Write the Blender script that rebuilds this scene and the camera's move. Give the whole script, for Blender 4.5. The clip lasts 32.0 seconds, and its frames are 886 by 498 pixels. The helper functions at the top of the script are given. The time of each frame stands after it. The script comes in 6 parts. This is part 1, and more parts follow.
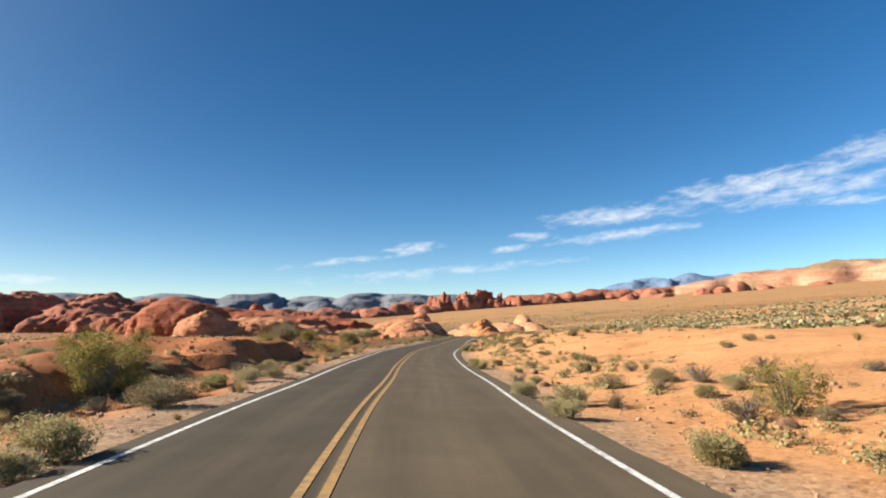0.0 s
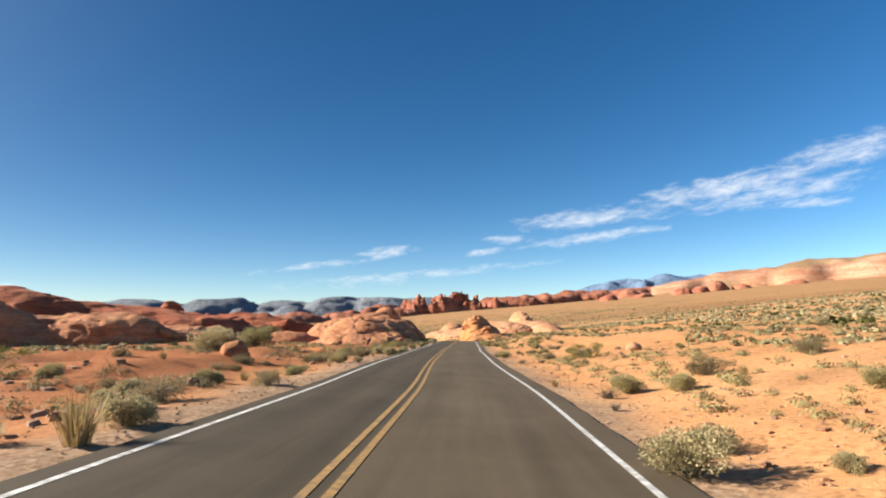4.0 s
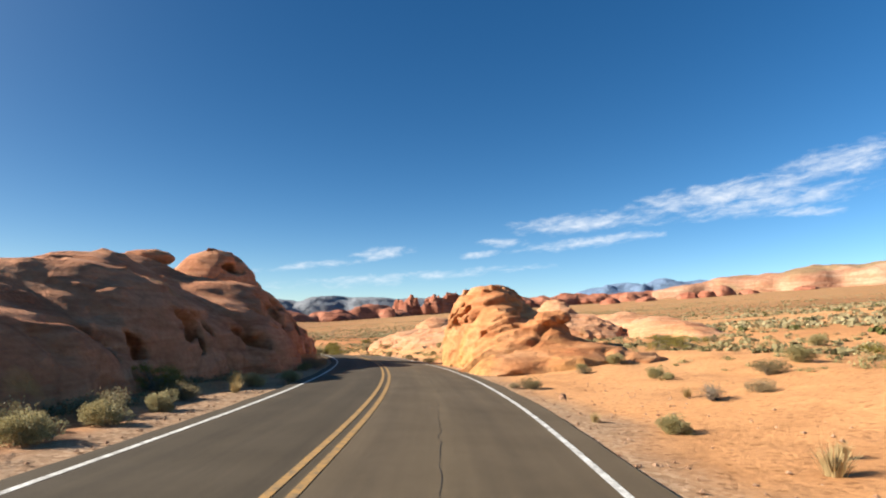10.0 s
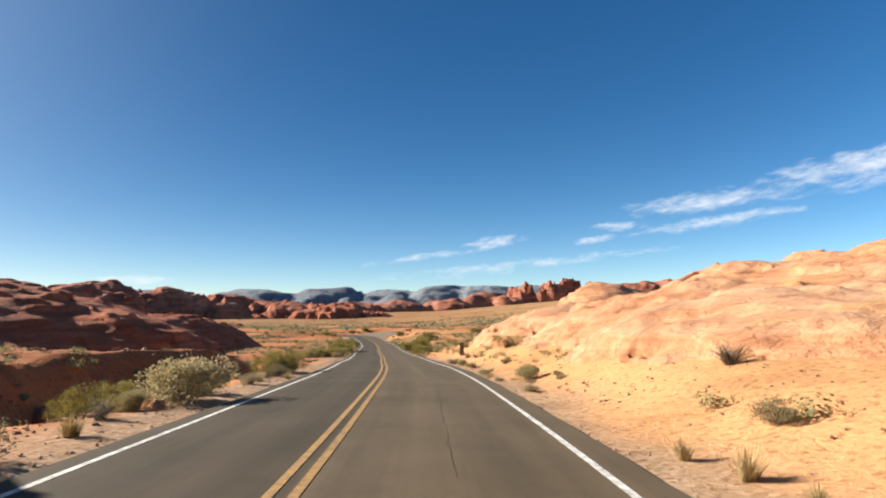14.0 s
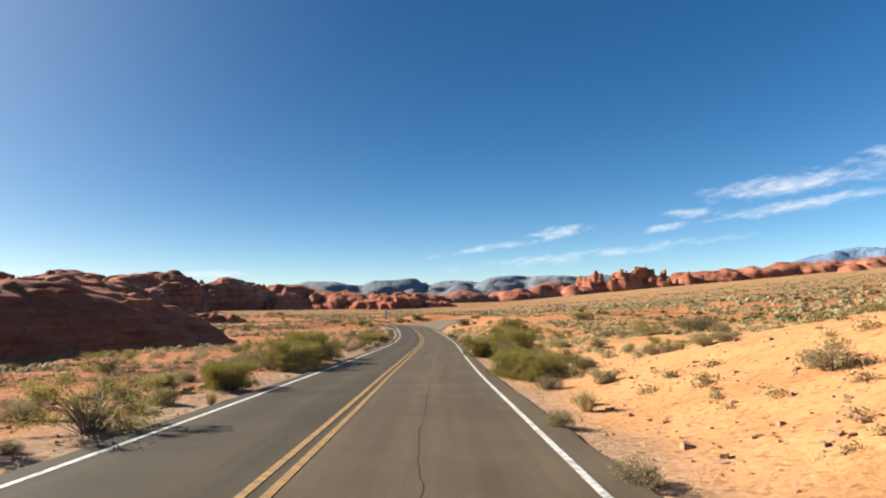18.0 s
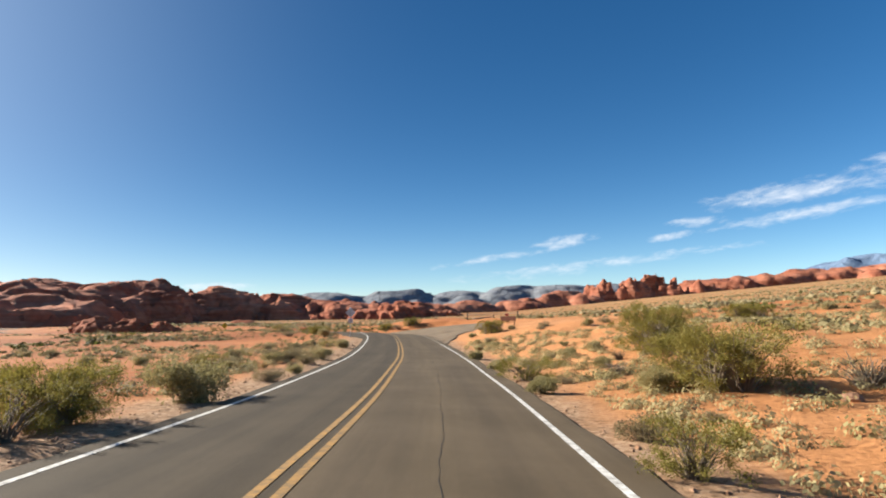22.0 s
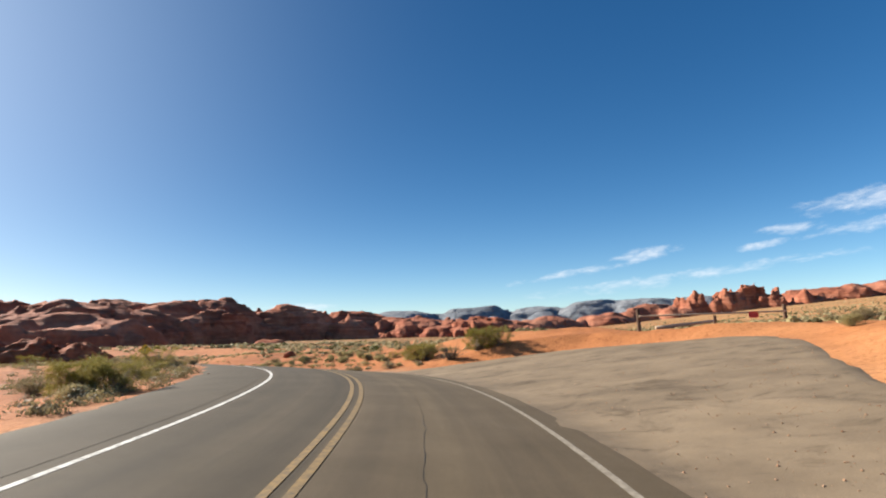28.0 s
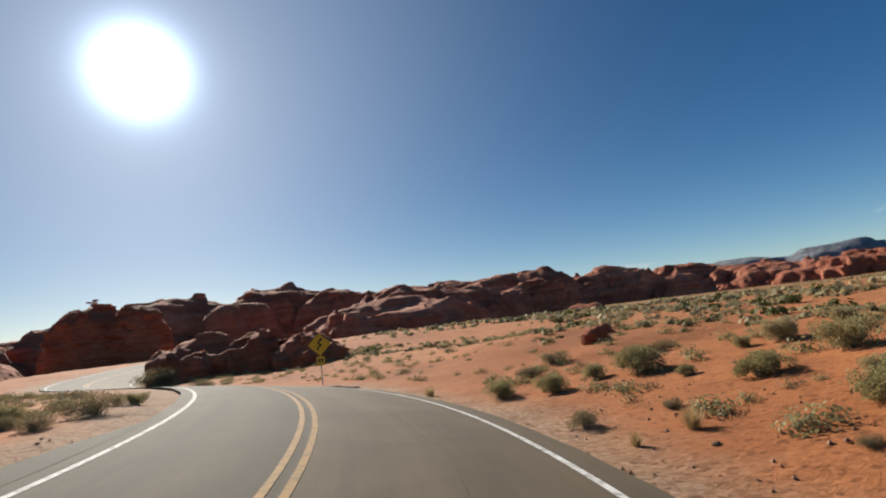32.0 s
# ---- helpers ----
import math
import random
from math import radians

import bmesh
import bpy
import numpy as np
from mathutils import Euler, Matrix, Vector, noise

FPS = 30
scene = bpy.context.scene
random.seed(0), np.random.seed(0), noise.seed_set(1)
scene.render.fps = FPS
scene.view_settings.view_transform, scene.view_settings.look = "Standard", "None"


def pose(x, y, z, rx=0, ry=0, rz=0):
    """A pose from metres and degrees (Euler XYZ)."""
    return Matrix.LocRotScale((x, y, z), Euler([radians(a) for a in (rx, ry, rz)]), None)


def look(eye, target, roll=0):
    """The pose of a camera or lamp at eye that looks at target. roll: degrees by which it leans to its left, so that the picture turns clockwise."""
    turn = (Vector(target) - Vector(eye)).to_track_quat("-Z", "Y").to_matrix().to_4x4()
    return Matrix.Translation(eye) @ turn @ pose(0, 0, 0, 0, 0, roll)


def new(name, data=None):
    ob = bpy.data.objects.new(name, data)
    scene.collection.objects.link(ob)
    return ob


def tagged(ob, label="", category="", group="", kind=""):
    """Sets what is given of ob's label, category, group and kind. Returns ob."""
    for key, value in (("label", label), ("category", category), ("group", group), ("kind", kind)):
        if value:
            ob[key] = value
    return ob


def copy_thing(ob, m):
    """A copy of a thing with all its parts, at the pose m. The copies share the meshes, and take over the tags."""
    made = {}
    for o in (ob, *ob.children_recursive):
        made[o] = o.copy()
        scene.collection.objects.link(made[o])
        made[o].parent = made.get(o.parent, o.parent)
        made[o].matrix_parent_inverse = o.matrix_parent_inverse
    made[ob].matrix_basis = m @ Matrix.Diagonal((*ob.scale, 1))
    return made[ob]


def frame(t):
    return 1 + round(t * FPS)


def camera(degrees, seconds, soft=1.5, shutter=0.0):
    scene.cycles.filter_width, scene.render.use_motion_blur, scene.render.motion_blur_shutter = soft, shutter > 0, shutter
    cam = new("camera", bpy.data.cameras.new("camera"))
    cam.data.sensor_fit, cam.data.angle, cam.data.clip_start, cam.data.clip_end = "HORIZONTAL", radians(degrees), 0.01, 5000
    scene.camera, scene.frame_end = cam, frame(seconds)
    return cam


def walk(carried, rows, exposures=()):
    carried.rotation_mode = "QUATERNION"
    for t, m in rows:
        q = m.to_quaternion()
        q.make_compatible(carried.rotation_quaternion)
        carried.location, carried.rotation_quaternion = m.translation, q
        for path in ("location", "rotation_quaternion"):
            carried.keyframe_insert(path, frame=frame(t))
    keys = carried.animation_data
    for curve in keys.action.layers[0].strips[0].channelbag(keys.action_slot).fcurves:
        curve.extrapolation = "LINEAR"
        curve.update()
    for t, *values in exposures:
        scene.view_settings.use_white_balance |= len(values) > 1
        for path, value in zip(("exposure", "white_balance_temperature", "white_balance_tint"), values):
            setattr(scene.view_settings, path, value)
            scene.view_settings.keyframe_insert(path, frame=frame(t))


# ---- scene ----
cam = camera(76.0, 32.0, 2.0)
PATH = [
    (0.0, pose(0.00, 0.00, 0.00, 97.46, -0.01, 0.13)),
    (0.5, pose(-0.05, 8.73, -0.17, 97.41, 0.64, 0.47)),
    (1.0, pose(-0.16, 17.43, -0.35, 97.43, 0.80, 0.83)),
    (1.5, pose(-0.30, 26.08, -0.53, 97.36, 0.83, 0.91)),
    (2.0, pose(-0.45, 34.59, -0.69, 97.47, 0.94, 0.87)),
    (2.5, pose(-0.58, 42.87, -0.85, 97.56, 1.02, 0.51)),
    (3.0, pose(-0.63, 50.95, -1.00, 97.65, 1.02, -0.15)),
    (3.5, pose(-0.55, 58.99, -1.13, 97.73, 0.89, -1.29)),
    (5.5, pose(1.14, 93.64, -1.63, 97.94, -0.13, -4.38)),
    (6.0, pose(1.84, 102.81, -1.74, 97.96, -0.22, -4.64)),
    (6.5, pose(2.58, 111.77, -1.83, 98.03, -0.33, -5.06)),
    (7.0, pose(3.38, 120.42, -1.90, 98.06, -0.45, -5.49)),
    (7.5, pose(4.19, 128.67, -1.97, 98.08, -0.50, -5.78)),
    (8.0, pose(5.00, 136.60, -2.04, 98.14, -0.56, -5.86)),
    (8.5, pose(5.78, 144.34, -2.09, 98.11, -0.64, -5.68)),
    (9.0, pose(6.51, 151.94, -2.16, 98.11, -0.58, -5.22)),
    (9.5, pose(7.13, 159.40, -2.22, 98.10, -0.42, -4.33)),
    (10.0, pose(7.60, 166.77, -2.31, 98.01, -0.32, -3.01)),
    (10.5, pose(7.91, 174.04, -2.41, 97.79, -0.40, -1.53)),
    (11.0, pose(8.02, 181.16, -2.53, 97.53, -0.65, 0.20)),
    (11.5, pose(7.89, 188.09, -2.67, 97.29, -1.02, 2.26)),
    (12.0, pose(7.52, 194.84, -2.84, 97.12, -1.29, 4.28)),
    (12.5, pose(6.98, 201.46, -3.02, 97.06, -1.01, 5.19)),
    (13.0, pose(6.33, 208.05, -3.21, 96.99, -0.21, 6.17)),
    (13.5, pose(5.55, 214.62, -3.38, 96.97, 0.37, 7.26)),
    (14.0, pose(4.63, 221.13, -3.57, 96.89, 0.51, 8.45)),
    (14.5, pose(3.59, 227.50, -3.76, 96.86, 0.58, 9.61)),
    (15.0, pose(2.47, 233.65, -3.95, 96.80, 0.73, 10.69)),
    (15.5, pose(1.27, 239.63, -4.16, 96.74, 0.90, 11.63)),
    (17.5, pose(-4.43, 263.70, -5.16, 95.99, 0.71, 14.61)),
    (18.0, pose(-6.06, 269.83, -5.44, 96.11, 0.74, 14.98)),
    (18.5, pose(-7.71, 275.89, -5.71, 96.29, 0.92, 15.27)),
    (19.0, pose(-9.35, 281.82, -5.95, 96.46, 1.14, 15.36)),
    (19.5, pose(-10.96, 287.61, -6.18, 96.62, 1.19, 15.36)),
    (20.0, pose(-12.53, 293.28, -6.38, 96.76, 1.18, 15.36)),
    (20.5, pose(-14.08, 298.84, -6.58, 96.95, 1.19, 15.40)),
    (21.0, pose(-15.60, 304.27, -6.75, 97.04, 1.15, 15.35)),
    (21.5, pose(-17.08, 309.58, -6.91, 97.14, 1.14, 15.40)),
    (22.0, pose(-18.54, 314.78, -7.06, 97.20, 1.11, 15.47)),
    (22.5, pose(-19.98, 319.90, -7.19, 97.28, 1.01, 15.59)),
    (23.0, pose(-21.41, 324.96, -7.30, 97.34, 0.83, 15.83)),
    (23.5, pose(-22.85, 329.91, -7.39, 97.59, 0.69, 16.37)),
    (24.0, pose(-24.26, 334.65, -7.44, 97.89, 0.68, 16.96)),
    (24.5, pose(-25.64, 339.09, -7.47, 98.04, 0.62, 17.70)),
    (25.0, pose(-26.93, 343.12, -7.48, 98.06, 0.45, 18.05)),
    (25.5, pose(-28.16, 346.82, -7.46, 98.32, 0.31, 18.85)),
    (27.5, pose(-34.26, 363.13, -7.27, 99.19, 1.48, 22.24)),
    (28.0, pose(-36.16, 367.70, -7.20, 99.14, 1.77, 23.20)),
    (28.5, pose(-38.17, 372.24, -7.15, 99.06, 2.14, 24.73)),
    (29.0, pose(-40.31, 376.63, -7.10, 98.93, 2.63, 27.24)),
    (29.5, pose(-42.68, 380.90, -7.06, 98.81, 3.14, 30.34)),
    (30.0, pose(-45.42, 385.14, -7.04, 98.62, 3.67, 34.51)),
    (30.5, pose(-48.54, 389.25, -7.04, 98.31, 4.40, 39.35)),
    (31.0, pose(-52.00, 393.04, -7.08, 98.03, 5.22, 45.21)),
    (31.5, pose(-55.80, 396.45, -7.14, 97.96, 5.97, 50.55)),
    (32.0, pose(-59.87, 399.52, -7.19, 97.98, 6.76, 55.12)),
]
walk(cam, PATH, [(0.0, 1.22), (27.0, 1.25), (30.0, 1.08), (32.0, 0.62)])

# ---- daylight ----
SUN_AZ, SUN_EL = radians(82.0), radians(25.6)      # left of +y, above the horizon
sun_way = Vector((-math.sin(SUN_AZ) * math.cos(SUN_EL), math.cos(SUN_AZ) * math.cos(SUN_EL), math.sin(SUN_EL)))
lamp = bpy.data.lights.new("sun", "SUN")
lamp.energy, lamp.angle, lamp.color = 5.8, radians(0.5), (1.0, 0.93, 0.82)
sun = new("sun", lamp)
sun.matrix_world = look(sun_way * 50, (0, 0, 0))


def node(nt, kind, **kw):
    n = nt.nodes.new("ShaderNode" + kind)
    for k, v in kw.items():
        if k in n.inputs:
            n.inputs[k].default_value = v
    return n


def build_world():
    w = bpy.data.worlds.new("desert_sky")
    scene.world = w
    w.use_nodes = True
    nt = w.node_tree
    nt.nodes.clear()
    sky = nt.nodes.new("ShaderNodeTexSky")
    sky.sky_type, sky.sun_disc = "NISHITA", False
    sky.sun_elevation, sky.sun_rotation = SUN_EL, -SUN_AZ
    sky.altitude, sky.air_density, sky.dust_density, sky.ozone_density = 700, 1.0, 0.7, 4.0
    L = nt.links.new
    deep = nt.nodes.new("ShaderNodeHueSaturation")
    deep.inputs["Hue"].default_value, deep.inputs["Saturation"].default_value = 0.5, 1.26
    L(sky.outputs[0], deep.inputs["Color"])
    # thin high haze, paler towards the horizon and away from the sun
    haze = nt.nodes.new("ShaderNodeMix")
    haze.data_type, haze.blend_type = "RGBA", "MULTIPLY"
    haze.inputs["Factor"].default_value = 1.0
    L(deep.outputs[0], haze.inputs["A"])

    def math2(op, a, b=None, c=None):
        n = nt.nodes.new("ShaderNodeMath")
        n.operation = op
        for i, v in enumerate((a, b, c)):
            if v is None:
                continue
            if isinstance(v, (int, float)):
                n.inputs[i].default_value = v
            else:
                L(v, n.inputs[i])
        return n.outputs[0]

    co = nt.nodes.new("ShaderNodeTexCoord").outputs["Generated"]
    sep = nt.nodes.new("ShaderNodeSeparateXYZ")
    L(co, sep.inputs[0])
    # azimuth to the right of +y and elevation, both in degrees
    az = math2("MULTIPLY", math2("ARCTAN2", sep.outputs[0], sep.outputs[1]), 57.2958)
    el = math2("MULTIPLY", math2("ARCSINE", sep.outputs[2]), 57.2958)
    side = math2("ADD", 0.98, math2("MULTIPLY", sep.outputs[0], 0.50))
    low = math2("POWER", 2.71828, math2("MULTIPLY", math2("MAXIMUM", el, 0.0), -0.13))
    gain = math2("MULTIPLY", side, math2("ADD", 0.98, math2("MULTIPLY", low, 1.0)))
    L(gain, haze.inputs["B"])
    # warp for ragged, wind-drawn edges
    vec = nt.nodes.new("ShaderNodeCombineXYZ")
    L(math2("MULTIPLY", az, 0.26), vec.inputs[0])
    L(math2("ADD", math2("MULTIPLY", el, 0.75), math2("MULTIPLY", az, -0.07)), vec.inputs[1])
    big = node(nt, "TexNoise", Scale=1.5, Detail=9.0, Roughness=0.66, Distortion=0.3)
    L(vec.outputs[0], big.inputs["Vector"])
    ragged = math2("MULTIPLY", math2("SUBTRACT", big.outputs["Fac"], 0.5), 3.6)
    cover = None
    # streaks: azimuth, elevation, half length, half width, lean
    for a, e, la, lw, lean, dens in CLOUDS:
        da, de = math2("SUBTRACT", az, a), math2("SUBTRACT", el, e)
        dl = math2("SUBTRACT", de, math2("MULTIPLY", da, lean))
        q = math2("ADD", math2("POWER", math2("ABSOLUTE", math2("DIVIDE", da, la)), 2.0),
                  math2("POWER", math2("ABSOLUTE", math2("DIVIDE", dl, lw)), 2.0))
        m = math2("MULTIPLY", math2("SUBTRACT", 1.0, q), dens)
        cover = m if cover is None else math2("MAXIMUM", cover, m)
    cover = math2("ADD", math2("MAXIMUM", cover, -1.2), ragged)
    ramp = nt.nodes.new("ShaderNodeMapRange")
    ramp.interpolation_type = "SMOOTHSTEP"
    ramp.inputs["From Min"].default_value, ramp.inputs["From Max"].default_value = 0.0, 2.1
    ramp.inputs["To Max"].default_value = 0.9
    L(cover, ramp.inputs["Value"])
    mix = nt.nodes.new("ShaderNodeMix")
    mix.data_type = "RGBA"
    L(ramp.outputs[0], mix.inputs["Factor"])
    L(haze.outputs["Result"], mix.inputs["A"])
    mix.inputs["B"].default_value = CLOUD_WHITE
    # the bright air round the sun's disc
    dot = nt.nodes.new("ShaderNodeVectorMath")
    dot.operation = "DOT_PRODUCT"
    L(co, dot.inputs[0])
    dot.inputs[1].default_value = sun_way
    near = math2("MAXIMUM", dot.outputs["Value"], 0.0)
    glow = math2("ADD", math2("MULTIPLY", math2("POWER", near, 900.0), 60.0),
                 math2("ADD", math2("MULTIPLY", math2("POWER", near, 260.0), 5.0), math2("MULTIPLY", math2("POWER", near, 8.0), 3.2)))
    add = nt.nodes.new("ShaderNodeMix")
    add.data_type, add.blend_type = "RGBA", "ADD"
    add.inputs["Factor"].default_value = 1.0
    L(mix.outputs["Result"], add.inputs["A"])
    tint = nt.nodes.new("ShaderNodeMix")
    tint.data_type, tint.blend_type = "RGBA", "MULTIPLY"
    tint.inputs["Factor"].default_value = 1.0
    tint.inputs["A"].default_value = (0.72, 0.95, 1.22, 1)
    L(glow, tint.inputs["B"])
    L(tint.outputs["Result"], add.inputs["B"])
    bg = nt.nodes.new("ShaderNodeBackground")
    bg.inputs["Strength"].default_value = 0.047
    L(add.outputs["Result"], bg.inputs["Color"])
    out = nt.nodes.new("ShaderNodeOutputWorld")
    L(bg.outputs[0], out.inputs["Surface"])


# azimuth right of +y, elevation, half length, half width, lean, density
CLOUDS = [
    (16.5, 10.4, 7.5, 1.15, 0.06, 1.0), (29.0, 12.2, 10.0, 1.5, 0.12, 1.0), (33.5, 11.2, 8.5, 1.3, 0.08, 1.0), (39.0, 13.9, 8.0, 1.5, 0.15, 1.0), (36.0, 10.2, 4.0, 0.6, -0.1, 0.8),
    (24.0, 11.0, 7.0, 1.3, 0.12, 0.55), (9.2, 8.6, 3.0, 0.55, -0.02, 1.1), (17.5, 8.5, 8.0, 0.65, 0.09, 1.0), (6.3, 7.4, 2.6, 0.42, 0.12, 1.1), (-9.5, 6.2, 7.0, 0.45, 0.13, 0.8),
    (-3.0, 7.5, 3.6, 0.7, 0.08, 1.1), (0.0, 5.2, 14.0, 0.6, 0.08, 0.75), (-6.0, 4.4, 9.0, 0.5, 0.06, 0.5), (-37.0, 3.6, 4.0, 0.5, 0.0, 1.0),
]
CLOUD_WHITE = (9.0, 9.4, 10.0, 1)
build_world()

# the road's centre line, and its height every 10 m
ROAD = [
    (0.03, -59.99), (-0.15, -51.99), (-0.30, -43.99), (-0.42, -35.99), (-0.52, -27.99), (-0.60, -19.99), (-0.65, -12.00), (-0.66, -3.99),
    (-1.15, 4.00), (-1.64, 11.98), (-1.90, 19.98), (-2.29, 27.97), (-2.52, 35.97), (-2.64, 43.97), (-2.60, 51.97), (-2.29, 59.97),
    (-1.73, 67.95), (-1.06, 75.92), (-0.42, 83.90), (-0.03, 91.89), (0.41, 99.87), (1.00, 107.85), (1.56, 115.83), (2.16, 123.81),
    (2.97, 131.77), (3.61, 139.74), (4.30, 147.71), (5.07, 155.67), (5.74, 163.64), (6.28, 171.63), (6.66, 179.61), (6.64, 187.61),
    (6.25, 195.60), (5.58, 203.57), (4.67, 211.51), (3.48, 219.42), (2.10, 227.30), (0.57, 235.15), (-1.06, 242.98), (-2.91, 250.77),
    (-5.00, 258.49), (-6.97, 266.24), (-9.07, 273.96), (-11.23, 281.66), (-13.41, 289.36), (-15.52, 297.08), (-17.62, 304.80), (-19.68, 312.53),
    (-21.78, 320.24), (-23.97, 327.94), (-26.35, 335.57), (-28.78, 343.20), (-31.44, 350.74), (-34.23, 358.24), (-37.12, 365.69), (-40.22, 373.06),
    (-43.89, 380.16), (-48.38, 386.76), (-53.81, 392.62), (-60.00, 397.67), (-66.77, 401.88), (-74.15, 404.94), (-81.93, 406.71), (-89.92, 407.06),
    (-97.81, 405.76), (-105.63, 404.04), (-113.49, 402.63), (-121.46, 402.78), (-129.30, 404.27), (-136.87, 406.82), (-144.36, 409.63), (-151.66, 412.87),
    (-158.73, 416.60), (-165.44, 420.95), (-171.76, 425.83), (-177.70, 431.19), (-183.40, 436.80), (-189.05, 442.46), (-194.71, 448.11), (-200.36, 453.78),
    (-206.02, 459.43), (-211.68, 465.09), (-217.33, 470.75), (-222.99, 476.40), (-228.65, 482.06), (-234.30, 487.72),
]
ROAD_Z = [-0.42, -0.55, -0.73, -0.91, -1.09, -1.27, -1.47, -1.70, -1.92, -2.13, -2.33, -2.49, -2.65, -2.79, -2.91, -3.03, -3.16, -3.29, -3.41, -3.51, -3.59, -3.70, -3.78, -3.87, -4.01, -4.22, -4.48, -4.77, -5.06, -5.33, -5.64, -6.03, -6.46, -6.92, -7.33, -7.69, -8.02, -8.29, -8.55, -8.76, -8.89, -8.96, -8.91, -8.77, -8.56, -8.44, -8.45, -8.55, -8.65, -8.68, -8.70, -8.74, -8.72, -8.56, -8.35, -8.09, -7.81, -7.54, -7.32, -7.22, -7.18, -7.17, -7.17, -7.17, -7.17, -7.17, -7.17, -7.17, -7.17]
ROAD_BANK = [-0.011, -0.011, -0.011, -0.011, -0.011, -0.011, -0.011, 0.002, 0.014, 0.027, 0.039, 0.041, 0.043, 0.045, 0.048, 0.041, 0.033, 0.026, 0.019, 0.016, 0.013, 0.010, 0.007, 0.007, 0.006, 0.006, 0.006, 0.007, 0.009, 0.010, 0.012, 0.013, 0.014, 0.015, 0.016, 0.020, 0.024, 0.028, 0.032, 0.029, 0.027, 0.025, 0.023, 0.031, 0.039, 0.048, 0.056, 0.083, 0.111, 0.139, 0.166, 0.153, 0.141, 0.128, 0.115, 0.115, 0.115, 0.115, 0.115, 0.115, 0.115, 0.115, 0.115, 0.115, 0.115, 0.115, 0.115, 0.115, 0.115]

# ---- numbers: noise, road and ground ----
def lattice(a, b, c, seed):
    n = np.asarray(a, np.uint32) * np.uint32(73856093) ^ np.asarray(b, np.uint32) * np.uint32(19349663) ^ np.asarray(c, np.uint32) * np.uint32(83492791) ^ np.uint32((seed * 1013904223) & 0xFFFFFFFF)
    n = (n ^ (n >> np.uint32(13))) * np.uint32(1274126177)
    return ((n >> np.uint32(9)) & np.uint32(0xFFFF)).astype(np.float32) / np.float32(32768.0) - np.float32(1.0)


def vnoise(x, y, z, seed=0):
    """Smooth value noise, -1 to 1, over numpy arrays."""
    x, y, z = np.broadcast_arrays(x, y, z)
    ix, iy, iz = (np.atleast_1d(np.floor(v)).astype(np.int32) for v in (x, y, z))
    fx, fy, fz = x - ix, y - iy, z - iz
    fx, fy, fz = fx * fx * (3 - 2 * fx), fy * fy * (3 - 2 * fy), fz * fz * (3 - 2 * fz)
    r = 0
    for i in (0, 1):
        wx = fx if i else 1 - fx
        for j in (0, 1):
            wy = fy if j else 1 - fy
            r = r + wx * wy * (lattice(ix + i, iy + j, iz, seed) * (1 - fz) + lattice(ix + i, iy + j, iz + 1, seed) * fz)
    return r if np.ndim(x) else r.reshape(())


def fbm(x, y, z, octaves=4, seed=0, gain=0.5):
    total, amp, norm = 0, 1.0, 0
    for k in range(octaves):
        total = total + amp * vnoise(x, y, z, seed + 17 * k)
        norm += amp
        amp *= gain
        x, y, z = x * 2.03 + 11.3, y * 2.03 + 5.7, z * 2.03 + 3.1
    return total / norm


def sstep(a, b, v):
    u = np.clip((v - a) / (b - a), 0, 1)
    return u * u * (3 - 2 * u)


def spline(pts, step=1.0):
    """A Catmull-Rom line through pts, sampled evenly: places and distances along it."""
    P = np.array(pts, float)
    P = np.vstack([2 * P[0] - P[1], P, 2 * P[-1] - P[-2]])
    out = []
    u = np.linspace(0, 1, 24, endpoint=False)[:, None]
    for a, b, c, d in zip(P, P[1:], P[2:], P[3:]):
        out.append(0.5 * (2 * b + (c - a) * u + (2 * a - 5 * b + 4 * c - d) * u**2 + (3 * b - a - 3 * c + d) * u**3))
    out = np.vstack(out + [P[-2:-1]])
    s = np.r_[0, np.cumsum(np.linalg.norm(np.diff(out, axis=0), axis=1))]
    e = np.arange(0, s[-1], step)
    return np.stack([np.interp(e, s, out[:, k]) for k in range(out.shape[1])], 1), e


LINE, LINE_S = spline(ROAD, 1.0)
kern = np.ones(3) / 3
for k in (0, 1):
    padded = np.r_[2 * LINE[0, k] - LINE[1:0:-1, k], LINE[:, k], 2 * LINE[-1, k] - LINE[-2:-3:-1, k]]
    LINE[:, k] = np.convolve(padded, kern, "valid")
LINE_T = np.gradient(LINE, axis=0)
LINE_T /= np.linalg.norm(LINE_T, axis=1)[:, None]
LINE_N = np.stack([LINE_T[:, 1], -LINE_T[:, 0]], 1)       # to the right
zk = np.arange(len(ROAD_Z)) * 10.0
LINE_Z = np.interp(LINE_S, zk, ROAD_Z)
LINE_Z = np.convolve(np.pad(LINE_Z, 3, mode="edge"), np.ones(7) / 7, "valid")
LINE_BANK = np.interp(LINE_S, zk, ROAD_BANK)              # fall to the right, in the bends
LINE_BANK = np.convolve(np.pad(LINE_BANK, 20, mode="edge"), np.ones(41) / 41, "valid")
START = 60.0                                              # s at which the walk begins
LANE, LEFT_LANE = 3.48, 2.81
AXIS = np.array([-0.148, 0.989])


